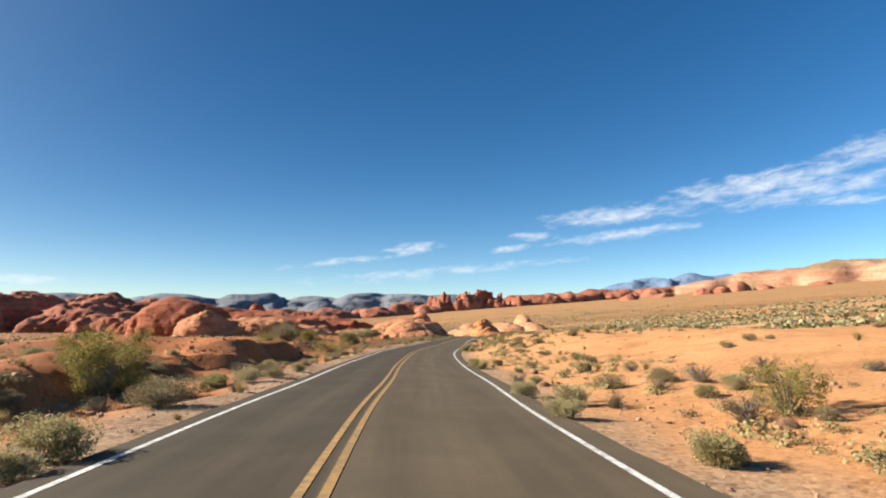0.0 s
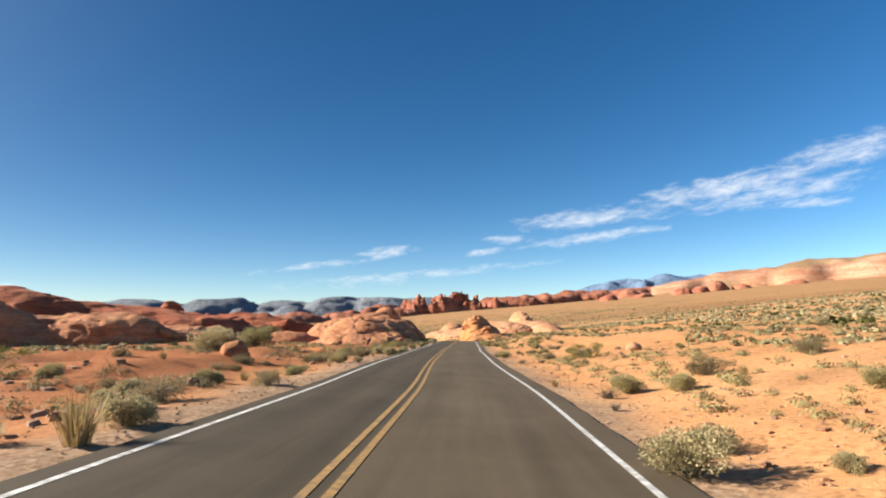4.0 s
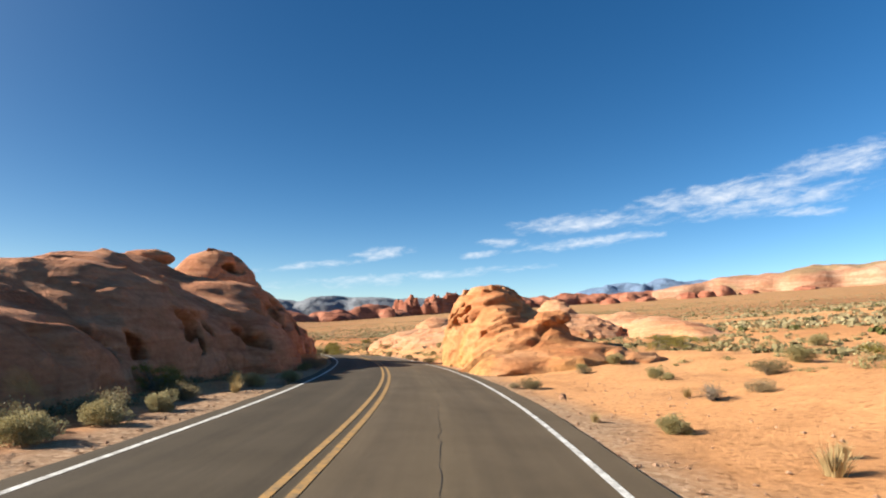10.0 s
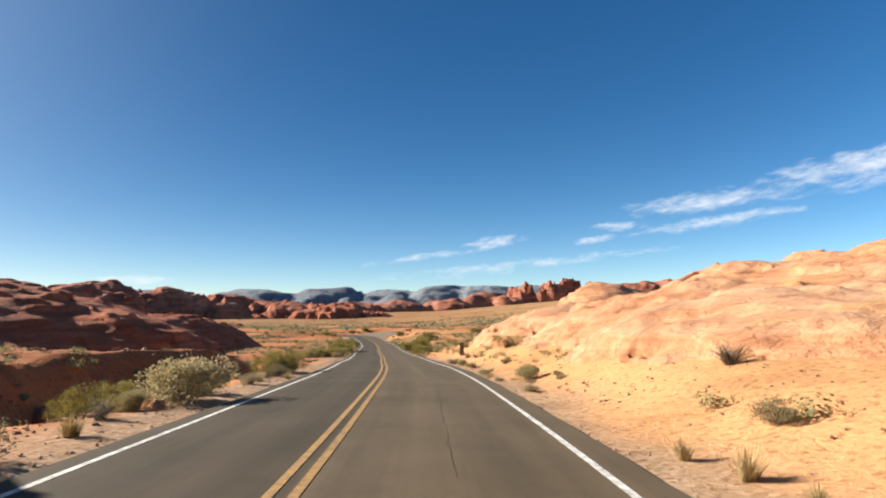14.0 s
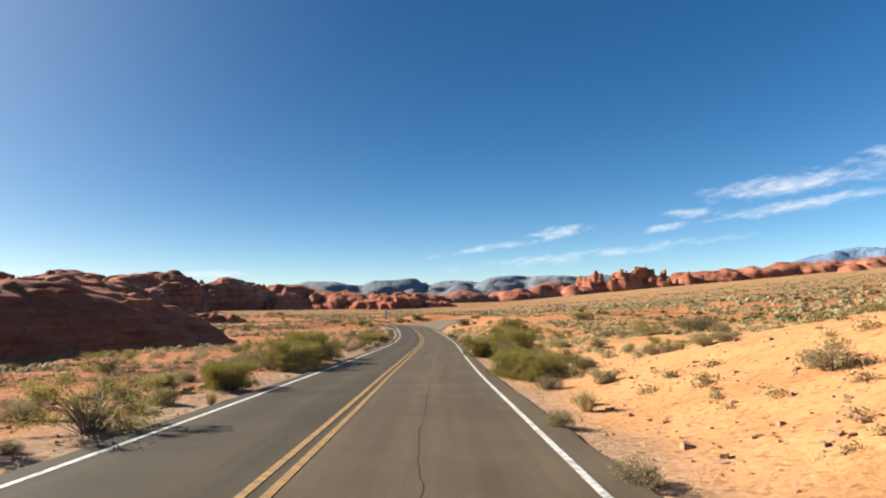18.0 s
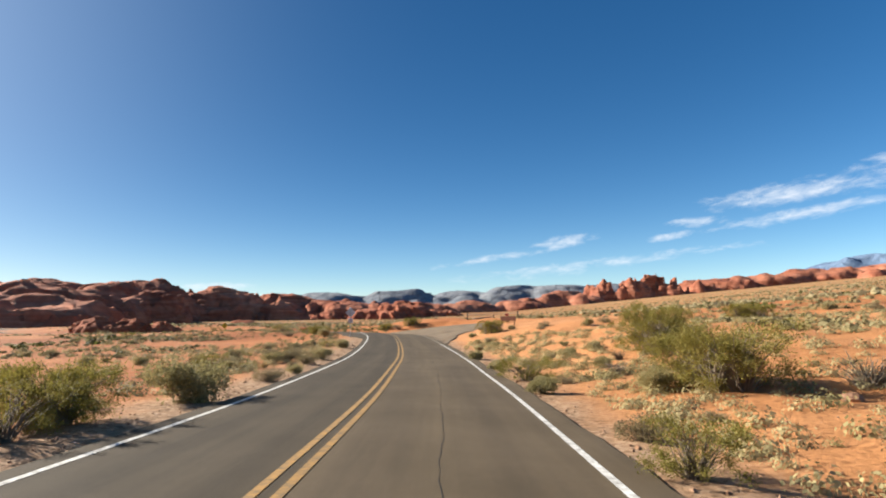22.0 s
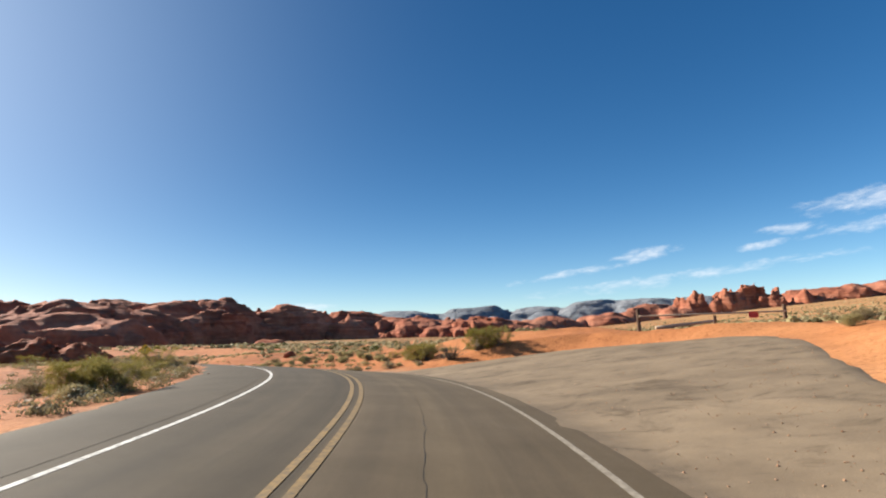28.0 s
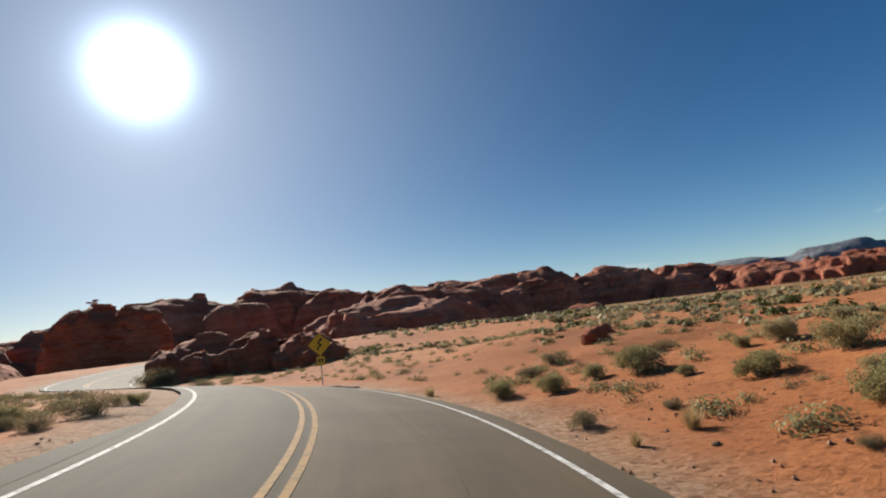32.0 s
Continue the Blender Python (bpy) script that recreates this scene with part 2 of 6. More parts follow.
def road_place(s, d):
    """World x, y, z of a place s along the road and d to its right."""
    s = np.asarray(s, float) + START
    return tuple(np.interp(s, LINE_S, LINE[:, k]) + d * np.interp(s, LINE_S, LINE_N[:, k]) for k in (0, 1)) + (np.interp(s, LINE_S, LINE_Z) - np.interp(s, LINE_S, LINE_BANK) * np.clip(d, -4.5, 4.5),)


def road_near(x, y):
    """Distance along the road from the walk's start, offset to the right, and the road's height at the nearest place."""
    x, y = np.asarray(x, float).ravel(), np.asarray(y, float).ravel()
    idx = np.empty(len(x), int)
    for a in range(0, len(x), 4000):
        dx = x[a:a + 4000, None] - LINE[None, ::2, 0]
        dy = y[a:a + 4000, None] - LINE[None, ::2, 1]
        idx[a:a + 4000] = 2 * np.argmin(dx * dx + dy * dy, 1)
    rx, ry = x - LINE[idx, 0], y - LINE[idx, 1]
    along = rx * LINE_T[idx, 0] + ry * LINE_T[idx, 1]
    d = rx * LINE_N[idx, 0] + ry * LINE_N[idx, 1]
    far = np.hypot(rx, ry)
    d = np.sign(d + 1e-9) * np.where(np.abs(along) > 2, far, np.abs(d))
    z = np.interp(LINE_S[idx] + np.clip(along, -2, 2), LINE_S, LINE_Z) - LINE_BANK[idx] * np.clip(d, -4.5, 4.5)
    return LINE_S[idx] + along - START, d, z


# swells and hollows beside the road: s, d, length, breadth, height
SWELLS = [
    (62, 17, 18, 9, 1.5), (36, 22, 14, 10, 0.9),
    (118, 24, 22, 10, 0.7), (287, 13, 10, 5, 1.3), (276, 14, 10, 5.5, 1.2),
    (236, 15, 18, 8, 1.6), (262, 14, 14, 6.5, 1.7), (352, 16, 16, 7, 0.9), (408, 14, 18, 6, 0.7), (396, -16, 16, 6, -0.4),
]
LOT = (365.0, 406.0)                                      # the gravelled pull-out's stretch of the road


LOT_RISE = 0.112


def lot_edge(s):
    """How far right the pull-out reaches."""
    return np.interp(s, (365, 378, 385, 388, 392, 395, 401, 402.5, 404, 406), (3.4, 6.6, 11.0, 13.2, 16.6, 17.4, 12.8, 9.8, 6.5, 3.4))


def left_bank(s, d):
    """The gully and the eroded bank along the road's left side."""
    a = -d + 2.4 * vnoise(s / 9.0, 0.5, 0.0, 81) + 1.6 * vnoise(s / 2.6, d / 6.0, 0.0, 82)
    here = sstep(-14, 4, s) * (1 - sstep(120, 145, s)) * (1 - 0.85 * sstep(42, 56, s)) * (0.45 + 0.55 * sstep(-0.5, 0.3, vnoise(s / 26.0, 2.5, 0.0, 83))) + 1.1 * sstep(226, 234, s) * (1 - sstep(256, 268, s))
    return np.where(d < 0, here * (-0.95 * sstep(5.2, 8.2, a) + 1.9 * sstep(10.2, 12.0, a) - 0.4 * sstep(17, 40, a)), 0.0)


def ground(x, y, rough=True):
    shape = np.shape(x)
    x, y = np.asarray(x, float).ravel(), np.asarray(y, float).ravel()
    s, d, zr = road_near(x, y)
    a = np.abs(d)
    u = x * AXIS[0] + y * AXIS[1]
    lat = x * AXIS[1] - y * AXIS[0]                        # right of the main line
    zaxis = np.interp(u + START, LINE_S[:480], LINE_Z[:480])
    z = zr + (zaxis - zr) * sstep(15, 80, a) - 0.02 * np.minimum(a, 5) - 0.05
    tail = 1 - 0.75 * sstep(340, 430, s) * (1 - sstep(60, 260, a))
    right = np.where(d > 0, np.clip(a - 6, 0, None), 0)
    right = right + (np.clip(lat - 6, 0, None) - right) * sstep(30, 120, a)
    z = z + (0.072 * np.minimum(right, 420) + 0.068 * np.clip(right - 420, 0, 1500)) * tail
    out = np.hypot(x + 40, y - 250)
    z = z + 0.017 * np.clip(out - 420, 0, 2600)
    z = z + np.where(d > 0, (LOT_RISE - 0.02) * np.clip(a - 4.5, 0, 14) * sstep(352, 372, s) * (1 - 0.4 * sstep(405, 430, s)), 0)
    for cs, cd, ls, ld, h in SWELLS:
        z = z + h * np.exp(-((s - cs) / ls) ** 2 - ((d - cd) / ld) ** 2) * sstep(4.2, 7.5, a)
    z = z + left_bank(s, d)
    if rough:
        fade = sstep(5.0, 13, a)
        z = z + fade * (0.55 * fbm(x / 17, y / 17, 0, 3, 3) + 0.16 * fbm(x / 3.1, y / 3.1, 0, 3, 9) + 0.05 * vnoise(x / 0.8, y / 0.8, 0, 4))
        broken = np.where(d < 0, sstep(-15, 5, s) * (1 - sstep(150, 165, s)) + sstep(212, 225, s) * (1 - sstep(285, 300, s)), 0.25)
        z = z + fade * broken * 0.75 * (0.45 - np.abs(fbm(x / 6.5, y / 6.5, 0, 4, 51)) * 1.6)
        z = z + sstep(40, 200, a) * 2.2 * fbm(x / 80, y / 80, 0, 4, 21)
        z = z + sstep(3.7, 4.3, a) * (1 - fade) * 0.05 * fbm(x / 0.9, y / 0.9, 0, 2, 5)
    lot = (d > 0) & (s > LOT[0] - 3) & (s < LOT[1] + 3)
    inside = lot * (1 - sstep(lot_edge(s) + 0.4, lot_edge(s) + 3.0, a))
    z = z + (zr - 0.16 + LOT_RISE * np.clip(a - 4.5, 0, 30) - z) * inside
    # the roadbed
    bed = 1 - sstep(3.2, 3.9, a)
    z = z + (zr - 0.20 - z) * bed
    return z.reshape(shape)


# ---- mesh and object helpers ----
def mesh_of(name, verts, faces, material, smooth=True):
    me = bpy.data.meshes.new(name)
    verts, faces = np.asarray(verts, float), np.asarray(faces, np.int32)
    nv, nf, k = len(verts), len(faces), faces.shape[1]
    me.vertices.add(nv)
    me.vertices.foreach_set("co", verts.ravel())
    me.loops.add(nf * k)
    me.loops.foreach_set("vertex_index", faces.ravel())
    me.polygons.add(nf)
    me.polygons.foreach_set("loop_start", np.arange(nf, dtype=np.int32) * k)
    me.polygons.foreach_set("loop_total", np.full(nf, k, np.int32))
    me.polygons.foreach_set("use_smooth", np.full(nf, smooth))
    me.update(calc_edges=True)
    me.validate()
    me.materials.append(material)
    return me


def part(name, me, parent, label=""):
    ob = new(name, me)
    ob.parent = parent
    return tagged(ob, label) if label else ob


def from_bm(name, bm, material, smooth=False):
    me = bpy.data.meshes.new(name)
    bm.to_mesh(me)
    bm.free()
    for p in me.polygons:
        p.use_smooth = smooth
    me.materials.append(material)
    return me


def grid_faces(n, m):
    i = np.arange((n - 1) * (m - 1))
    a = (i // (m - 1)) * m + i % (m - 1)
    return np.stack([a, a + m, a + m + 1, a + 1], 1)


def surface(field, origin, step):
    """Surface nets: the skin of a sampled solid (negative inside)."""
    nx, ny, nz = field.shape
    inside = field < 0
    corners = [(i, j, k) for i in (0, 1) for j in (0, 1) for k in (0, 1)]
    cut = {c: field[c[0]:nx - 1 + c[0], c[1]:ny - 1 + c[1], c[2]:nz - 1 + c[2]] for c in corners}
    count = sum((cut[c] < 0).astype(np.int8) for c in corners)
    live = (count > 0) & (count < 8)
    where = np.argwhere(live)
    ids = np.full(live.shape, -1, np.int64)
    ids[live] = np.arange(len(where))
    total, num = np.zeros((len(where), 3)), np.zeros(len(where))
    vals = {c: cut[c][live] for c in corners}
    for c in corners:
        for ax in range(3):
            if c[ax]:
                continue
            e = list(c)
            e[ax] = 1
            e = tuple(e)
            f0, f1 = vals[c], vals[e]
            cross = (f0 < 0) != (f1 < 0)
            t = np.where(cross, f0 / np.where(cross, f0 - f1, 1), 0)
            p = np.array(c, float)[None, :].repeat(len(where), 0)
            p[:, ax] += t
            total += p * cross[:, None]
            num += cross
    verts = (where + total / num[:, None]) * np.asarray(step) + np.asarray(origin)
    faces = []
    for ax in range(3):
        b, c = (ax + 1) % 3, (ax + 2) % 3
        sl0, sl1 = [slice(None)] * 3, [slice(None)] * 3
        sl0[ax], sl1[ax] = slice(0, -1), slice(1, None)
        ch = inside[tuple(sl0)] != inside[tuple(sl1)]
        pos = np.argwhere(ch)
        ok = (pos[:, b] > 0) & (pos[:, c] > 0) & (pos[:, b] < field.shape[b] - 1) & (pos[:, c] < field.shape[c] - 1)
        pos = pos[ok]
        quad = []
        for db, dc in ((-1, -1), (0, -1), (0, 0), (-1, 0)):
            q = pos.copy()
            q[:, b] += db
            q[:, c] += dc
            quad.append(ids[q[:, 0], q[:, 1], q[:, 2]])
        quad = np.stack(quad, 1)
        flip = inside[pos[:, 0], pos[:, 1], pos[:, 2]]
        quad[~flip] = quad[~flip][:, ::-1]
        faces.append(quad)
    return verts, np.vstack(faces)


def blob_field(ax, blobs, soft):
    """Smooth union of ellipsoids (x, y, z, rx, ry, rz, turn in degrees, tilt in degrees), sampled on the axes given."""
    f = np.full([len(a) for a in ax], 60.0, np.float32)
    for bx, by, bz, rx, ry, rz, turn, tilt in blobs:
        reach = max(rx, ry) * 1.35 + 2 * soft, max(rx, ry) * 1.35 + 2 * soft, max(rz, 0.3 * ry) * 1.5 + 2 * soft
        cut = tuple(slice(int(np.searchsorted(a, c - w)), int(np.searchsorted(a, c + w))) for a, c, w in zip(ax, (bx, by, bz), reach))
        px, py, pz = (ax[0][cut[0]] - bx)[:, None, None], (ax[1][cut[1]] - by)[None, :, None], (ax[2][cut[2]] - bz)[None, None, :]
        c, s = math.cos(radians(turn)), math.sin(radians(turn))
        qx, qy = c * px + s * py, -s * px + c * py
        ct, st = math.cos(radians(tilt)), math.sin(radians(tilt))
        qy, qz = ct * qy + st * pz, -st * qy + ct * pz
        g = (np.sqrt((qx / rx) ** 2 + (qy / ry) ** 2 + (qz / rz) ** 2) - 1) * min(rx, ry, rz)
        ref = f[cut]
        h = np.clip(0.5 + 0.5 * (ref - g) / soft, 0, 1)
        f[cut] = ref + (g - ref) * h - soft * h * (1 - h)
    return f


ROCKS = []                                                # footprints, for the plants to keep clear of


def rock(name, blobs, material, step, seed=1, soft=1.0, lump=0.6, lump_size=5.0, grain=0.15, bed=0.25, bed_size=0.9, dip=(0.25, 0.1),
         holes=(), pits=0.0, pit_size=1.2, ragged=0.0, label="", category="rock", floor=True, crack=0.0, group="", caves=(), side=1, parent=None, cap=None, stand=False):
    """A weathered rock body: swollen masses, bedding ledges, hollows and cracks."""
    B = np.array(blobs, float)
    ROCKS.extend((q[0], q[1], max(q[3], q[4]) * 0.9, max(q[3], q[4]) * 0.9) if q[6] > 30 else (q[0], q[1], q[3] * 0.95, q[4] * 0.95) for q in blobs)
    r = B[:, 3:5].max(1) * 1.12 + 1.5 * lump
    lo = np.array([(B[:, 0] - r).min(), (B[:, 1] - r).min(), (B[:, 2] - B[:, 5]).min()])
    hi = np.array([(B[:, 0] + r).max(), (B[:, 1] + r).max(), (B[:, 2] + B[:, 5] * 1.15).max() + 1.5 * lump])
    if floor:
        gx, gy = np.meshgrid(np.linspace(lo[0], hi[0], 12), np.linspace(lo[1], hi[1], 12), indexing="ij")
        lo[2] = max(lo[2], ground(gx, gy).min() - 2.5 * step)
    n = np.ceil((hi - lo) / step).astype(int) + 2
    ax = [lo[k] + step * np.arange(n[k]) for k in range(3)]
    ax = [a.astype(np.float32) for a in ax]
    f = blob_field(ax, blobs, soft)
    band = np.abs(f) < 3.0 * (lump + grain + bed) + 1.3 * ragged + pits + 2 * step
    ix, iy, iz = np.nonzero(band)
    x, y, z = ax[0][ix], ax[1][iy], ax[2][iz]
    ls = lump_size
    dv = lump * fbm(x / ls, y / ls, z / ls, 3, seed)
    warp = 0.9 * vnoise(x / 4.1, y / 4.1, z / 4.1, seed + 5)
    lay = (z + dip[0] * x + dip[1] * y + warp + 0.5 * vnoise(x / 1.7, y / 1.7, z / 1.7, seed + 6)) / bed_size
    saw = lay - np.floor(lay)
    hard = 0.5 + 0.5 * lattice(np.floor(lay).astype(np.int32), 3, 7, seed)
    dv = dv + bed * hard * (sstep(0, 0.35, saw) - sstep(0.65, 1.0, saw) - 0.5)
    dv = dv + grain * fbm(x / (step * 5), y / (step * 5), z / (step * 5), 2, seed + 8)
    if ragged:
        rr = 0.5 - np.abs(fbm(x / (ls * 0.8), y / (ls * 0.8), z / (ls * 1.1), 4, seed + 60, 0.55)) * 2.0
        dv = dv - ragged * rr
    if pits:
        zone = sstep(-0.1, 0.25, vnoise(x / 5.0, y / 5.0, z / 3.0, seed + 70))
        dv = dv + pits * zone * sstep(0.36, 0.52, vnoise(x / pit_size, y / pit_size, z / (pit_size * 0.75), seed + 71))
    if crack:
        cr = np.abs(vnoise(x / 3.3 + 9, y / 3.3, z / 4.5, seed + 30))
        dv = dv + crack * (1 - sstep(0.0, 0.10, cr))
    g = f[band] + dv
    if cap:
        g = np.maximum(g, z - cap * (1 + 0.13 * fbm(x / 230, y / 230, 0 * z, 4, seed + 90)))
    for hx, hy, hz, hr, hs in holes:
        hf = np.sqrt((x - hx) ** 2 + (y - hy) ** 2 + ((z - hz) * hs) ** 2) - hr * (1 + 0.35 * vnoise(x / 0.6, y / 0.6, z / 0.6, seed + 40))
        g = np.maximum(g, -hf)
    f[band] = g
    # weathered hollows in the face beside the road: y, z, radius, flatness
    for hy, hz, hr, hs in caves:
        j, k = int(round((hy - lo[1]) / step)), int(round((hz - lo[2]) / step))
        line = f[:, j, k] < 0
        if not line.any():
            continue
        i = int(np.argmax(line)) if side > 0 else len(line) - 1 - int(np.argmax(line[::-1]))
        hx = float(ax[0][i]) + 0.4 * hr * side
        hf = np.sqrt((x - hx) ** 2 + ((y - hy) / 1.25) ** 2 + ((z - hz + 0.45 * (y - hy)) * hs) ** 2) - hr * (1 + 0.5 * vnoise(x / 0.55, y / 0.55, z / 0.55, seed + 41))
        g = np.maximum(g, -hf)
    f[band] = g
    if stand:                                              # no scraps left hanging in the air
        solid = f < 0
        gap = np.logical_or.accumulate(solid, axis=2) & ~solid
        f[solid & np.logical_or.accumulate(gap, axis=2)] = 0.3 * step
    verts, faces = surface(f, lo, step)
    ob = new(name, mesh_of(name, verts, faces, material))
    if parent:
        ob.parent = parent
        return ob
    return tagged(ob, label, category, group)


# ---- materials ----
def material(name):
    m = bpy.data.materials.new(name)
    m.use_nodes = True
    nt = m.node_tree
    return m, nt, nt.nodes["Principled BSDF"]


def mapped(nt, scale=(1, 1, 1), rot=(0, 0, 0), source="Object"):
    co = nt.nodes.new("ShaderNodeTexCoord")
    mp = nt.nodes.new("ShaderNodeMapping")
    mp.inputs["Scale"].default_value, mp.inputs["Rotation"].default_value = scale, rot
    nt.links.new(co.outputs[source], mp.inputs["Vector"])
    return mp.outputs[0]


def noise_tex(nt, vec, scale, detail=6.0, rough=0.6, dist=0.0):
    n = node(nt, "TexNoise", Scale=scale, Detail=detail, Roughness=rough, Distortion=dist)
    nt.links.new(vec, n.inputs["Vector"])
    return n.outputs["Fac"]


def ramp_tex(nt, fac, stops):
    r = nt.nodes.new("ShaderNodeValToRGB")
    nt.links.new(fac, r.inputs["Fac"])
    e = r.color_ramp.elements
    while len(e) < len(stops):
        e.new(0.5)
    for k, (p, c) in enumerate(stops):
        e[k].position, e[k].color = p, (*c, 1)
    return r.outputs["Color"]


def mix_tex(nt, fac, a, b, how="MIX"):
    m = nt.nodes.new("ShaderNodeMix")
    m.data_type, m.blend_type = "RGBA", how
    for sock, v in (("Factor", fac), ("A", a), ("B", b)):
        if isinstance(v, (int, float)):
            m.inputs[sock].default_value = v
        elif isinstance(v, tuple):
            m.inputs[sock].default_value = (*v, 1)
        else:
            nt.links.new(v, m.inputs[sock])
    return m.outputs["Result"]


def bump_tex(nt, bsdf, height, strength, distance, before=None):
    b = node(nt, "Bump", Strength=strength, Distance=distance)
    nt.links.new(height, b.inputs["Height"])
    if before:
        nt.links.new(before, b.inputs["Normal"])
    nt.links.new(b.outputs[0], bsdf.inputs["Normal"])
    return b.outputs[0]


def noise_color(nt, vec, scale):
    n = node(nt, "TexNoise", Scale=scale, Detail=5.0, Roughness=0.6)
    nt.links.new(vec, n.inputs["Vector"])
    return n.outputs["Color"]


def rock_material(name, main, pale, dark, accent=None, size=1.0, accent_from=0.56, joints=0.28, low=None):
    m, nt, bs = material(name)
    v = mapped(nt)
    col = ramp_tex(nt, noise_tex(nt, v, 0.22 / size, 6, 0.6, 0.6), [(0.32, dark), (0.5, main), (0.68, pale)])
    layers = mapped(nt, (0.12 / size, 0.12 / size, 1.1 / size), (0.22, -0.16, 0))
    fine = noise_tex(nt, layers, 2.2, 5, 0.6, 0.8)
    col = mix_tex(nt, 0.5, col, ramp_tex(nt, fine, [(0.35, dark), (0.5, main), (0.62, pale)]))
    if accent:
        patch = noise_tex(nt, v, 0.13 / size, 4, 0.6, 1.0)
        fac = node(nt, "MapRange")
        if low is not None:                                # the accent's bed lies low in the rock
            sep = nt.nodes.new("ShaderNodeSeparateXYZ")
            nt.links.new(v, sep.inputs[0])
            ma = nt.nodes.new("ShaderNodeMath")
            ma.operation = "MULTIPLY_ADD"
            nt.links.new(sep.outputs[2], ma.inputs[0])
            ma.inputs[1].default_value = -0.055
            ma.inputs[2].default_value = 0.055 * low
            ad = nt.nodes.new("ShaderNodeMath")
            nt.links.new(ma.outputs[0], ad.inputs[0])
            nt.links.new(patch, ad.inputs[1])
            patch = ad.outputs[0]
        nt.links.new(patch, fac.inputs["Value"])
        fac.inputs["From Min"].default_value, fac.inputs["From Max"].default_value = accent_from, accent_from + 0.12
        col = mix_tex(nt, fac.outputs[0], col, mix_tex(nt, 0.35, accent, col))
    spots = noise_tex(nt, v, 3.4 / size, 4, 0.7)
    col = mix_tex(nt, 0.35, col, ramp_tex(nt, spots, [(0.38, (0.45, 0.42, 0.4)), (0.6, (1, 1, 1))]), "MULTIPLY")
    # joints and cracks, bent by the grain
    bent = mix_tex(nt, 0.9 * size, v, noise_color(nt, v, 0.5 / size), "ADD")
    cell = node(nt, "TexVoronoi", Scale=0.26 / size)
    cell.feature = "DISTANCE_TO_EDGE"
    nt.links.new(bent, cell.inputs["Vector"])
    joint = ramp_tex(nt, cell.outputs["Distance"], [(0.0, (0.30, 0.26, 0.24)), (0.035, (1, 1, 1))])
    col = mix_tex(nt, joints, col, joint, "MULTIPLY")
    nt.links.new(col, bs.inputs["Base Color"])
    bs.inputs["Roughness"].default_value = 0.93
    bs.inputs["Specular IOR Level"].default_value = 0.15
    b1 = bump_tex(nt, bs, fine, 0.45, 0.22 * size)
    b2 = bump_tex(nt, bs, joint, 0.5 * joints, 0.12 * size, b1)
    b3 = bump_tex(nt, bs, noise_tex(nt, v, 1.6 / size, 6, 0.7), 0.7, 0.3 * size, b2)
    bump_tex(nt, bs, noise_tex(nt, v, 9.0 / size, 6, 0.7), 0.6, 0.05 * size, b3)
    return m


def plain_material(name, a, b, scale=3.0, rough=0.6, metal=0.0, bump=0.0):
    m, nt, bs = material(name)
    v = mapped(nt)
    f = noise_tex(nt, v, scale, 6, 0.65)
    nt.links.new(ramp_tex(nt, f, [(0.3, a), (0.7, b)]), bs.inputs["Base Color"])
    bs.inputs["Roughness"].default_value, bs.inputs["Metallic"].default_value = rough, metal
    bs.inputs["Specular IOR Level"].default_value = 0.2
    if bump:
        bump_tex(nt, bs, f, 0.5, bump)
    return m


def leaf_material(name, a, b, c):
    """Foliage: each bush its own shade, with lighter and darker leaves."""
    m, nt, bs = material(name)
    info = nt.nodes.new("ShaderNodeObjectInfo")
    geo = nt.nodes.new("ShaderNodeNewGeometry")
    col = ramp_tex(nt, info.outputs["Random"], [(0.0, a), (0.5, b), (1.0, c)])
    col = mix_tex(nt, 0.6, col, ramp_tex(nt, geo.outputs["Random Per Island"], [(0, (0.55, 0.55, 0.5)), (1, (1.25, 1.25, 1.15))]), "MULTIPLY")
    nt.links.new(col, bs.inputs["Base Color"])
    bs.inputs["Roughness"].default_value = 0.75
    bs.inputs["Specular IOR Level"].default_value = 0.2
    thin = nt.nodes.new("ShaderNodeBsdfTranslucent")
    nt.links.new(col, thin.inputs["Color"])
    both = nt.nodes.new("ShaderNodeMixShader")
    both.inputs[0].default_value = 0.3
    nt.links.new(bs.outputs[0], both.inputs[1])
    nt.links.new(thin.outputs[0], both.inputs[2])
    nt.links.new(both.outputs[0], nt.nodes["Material Output"].inputs["Surface"])
    return m


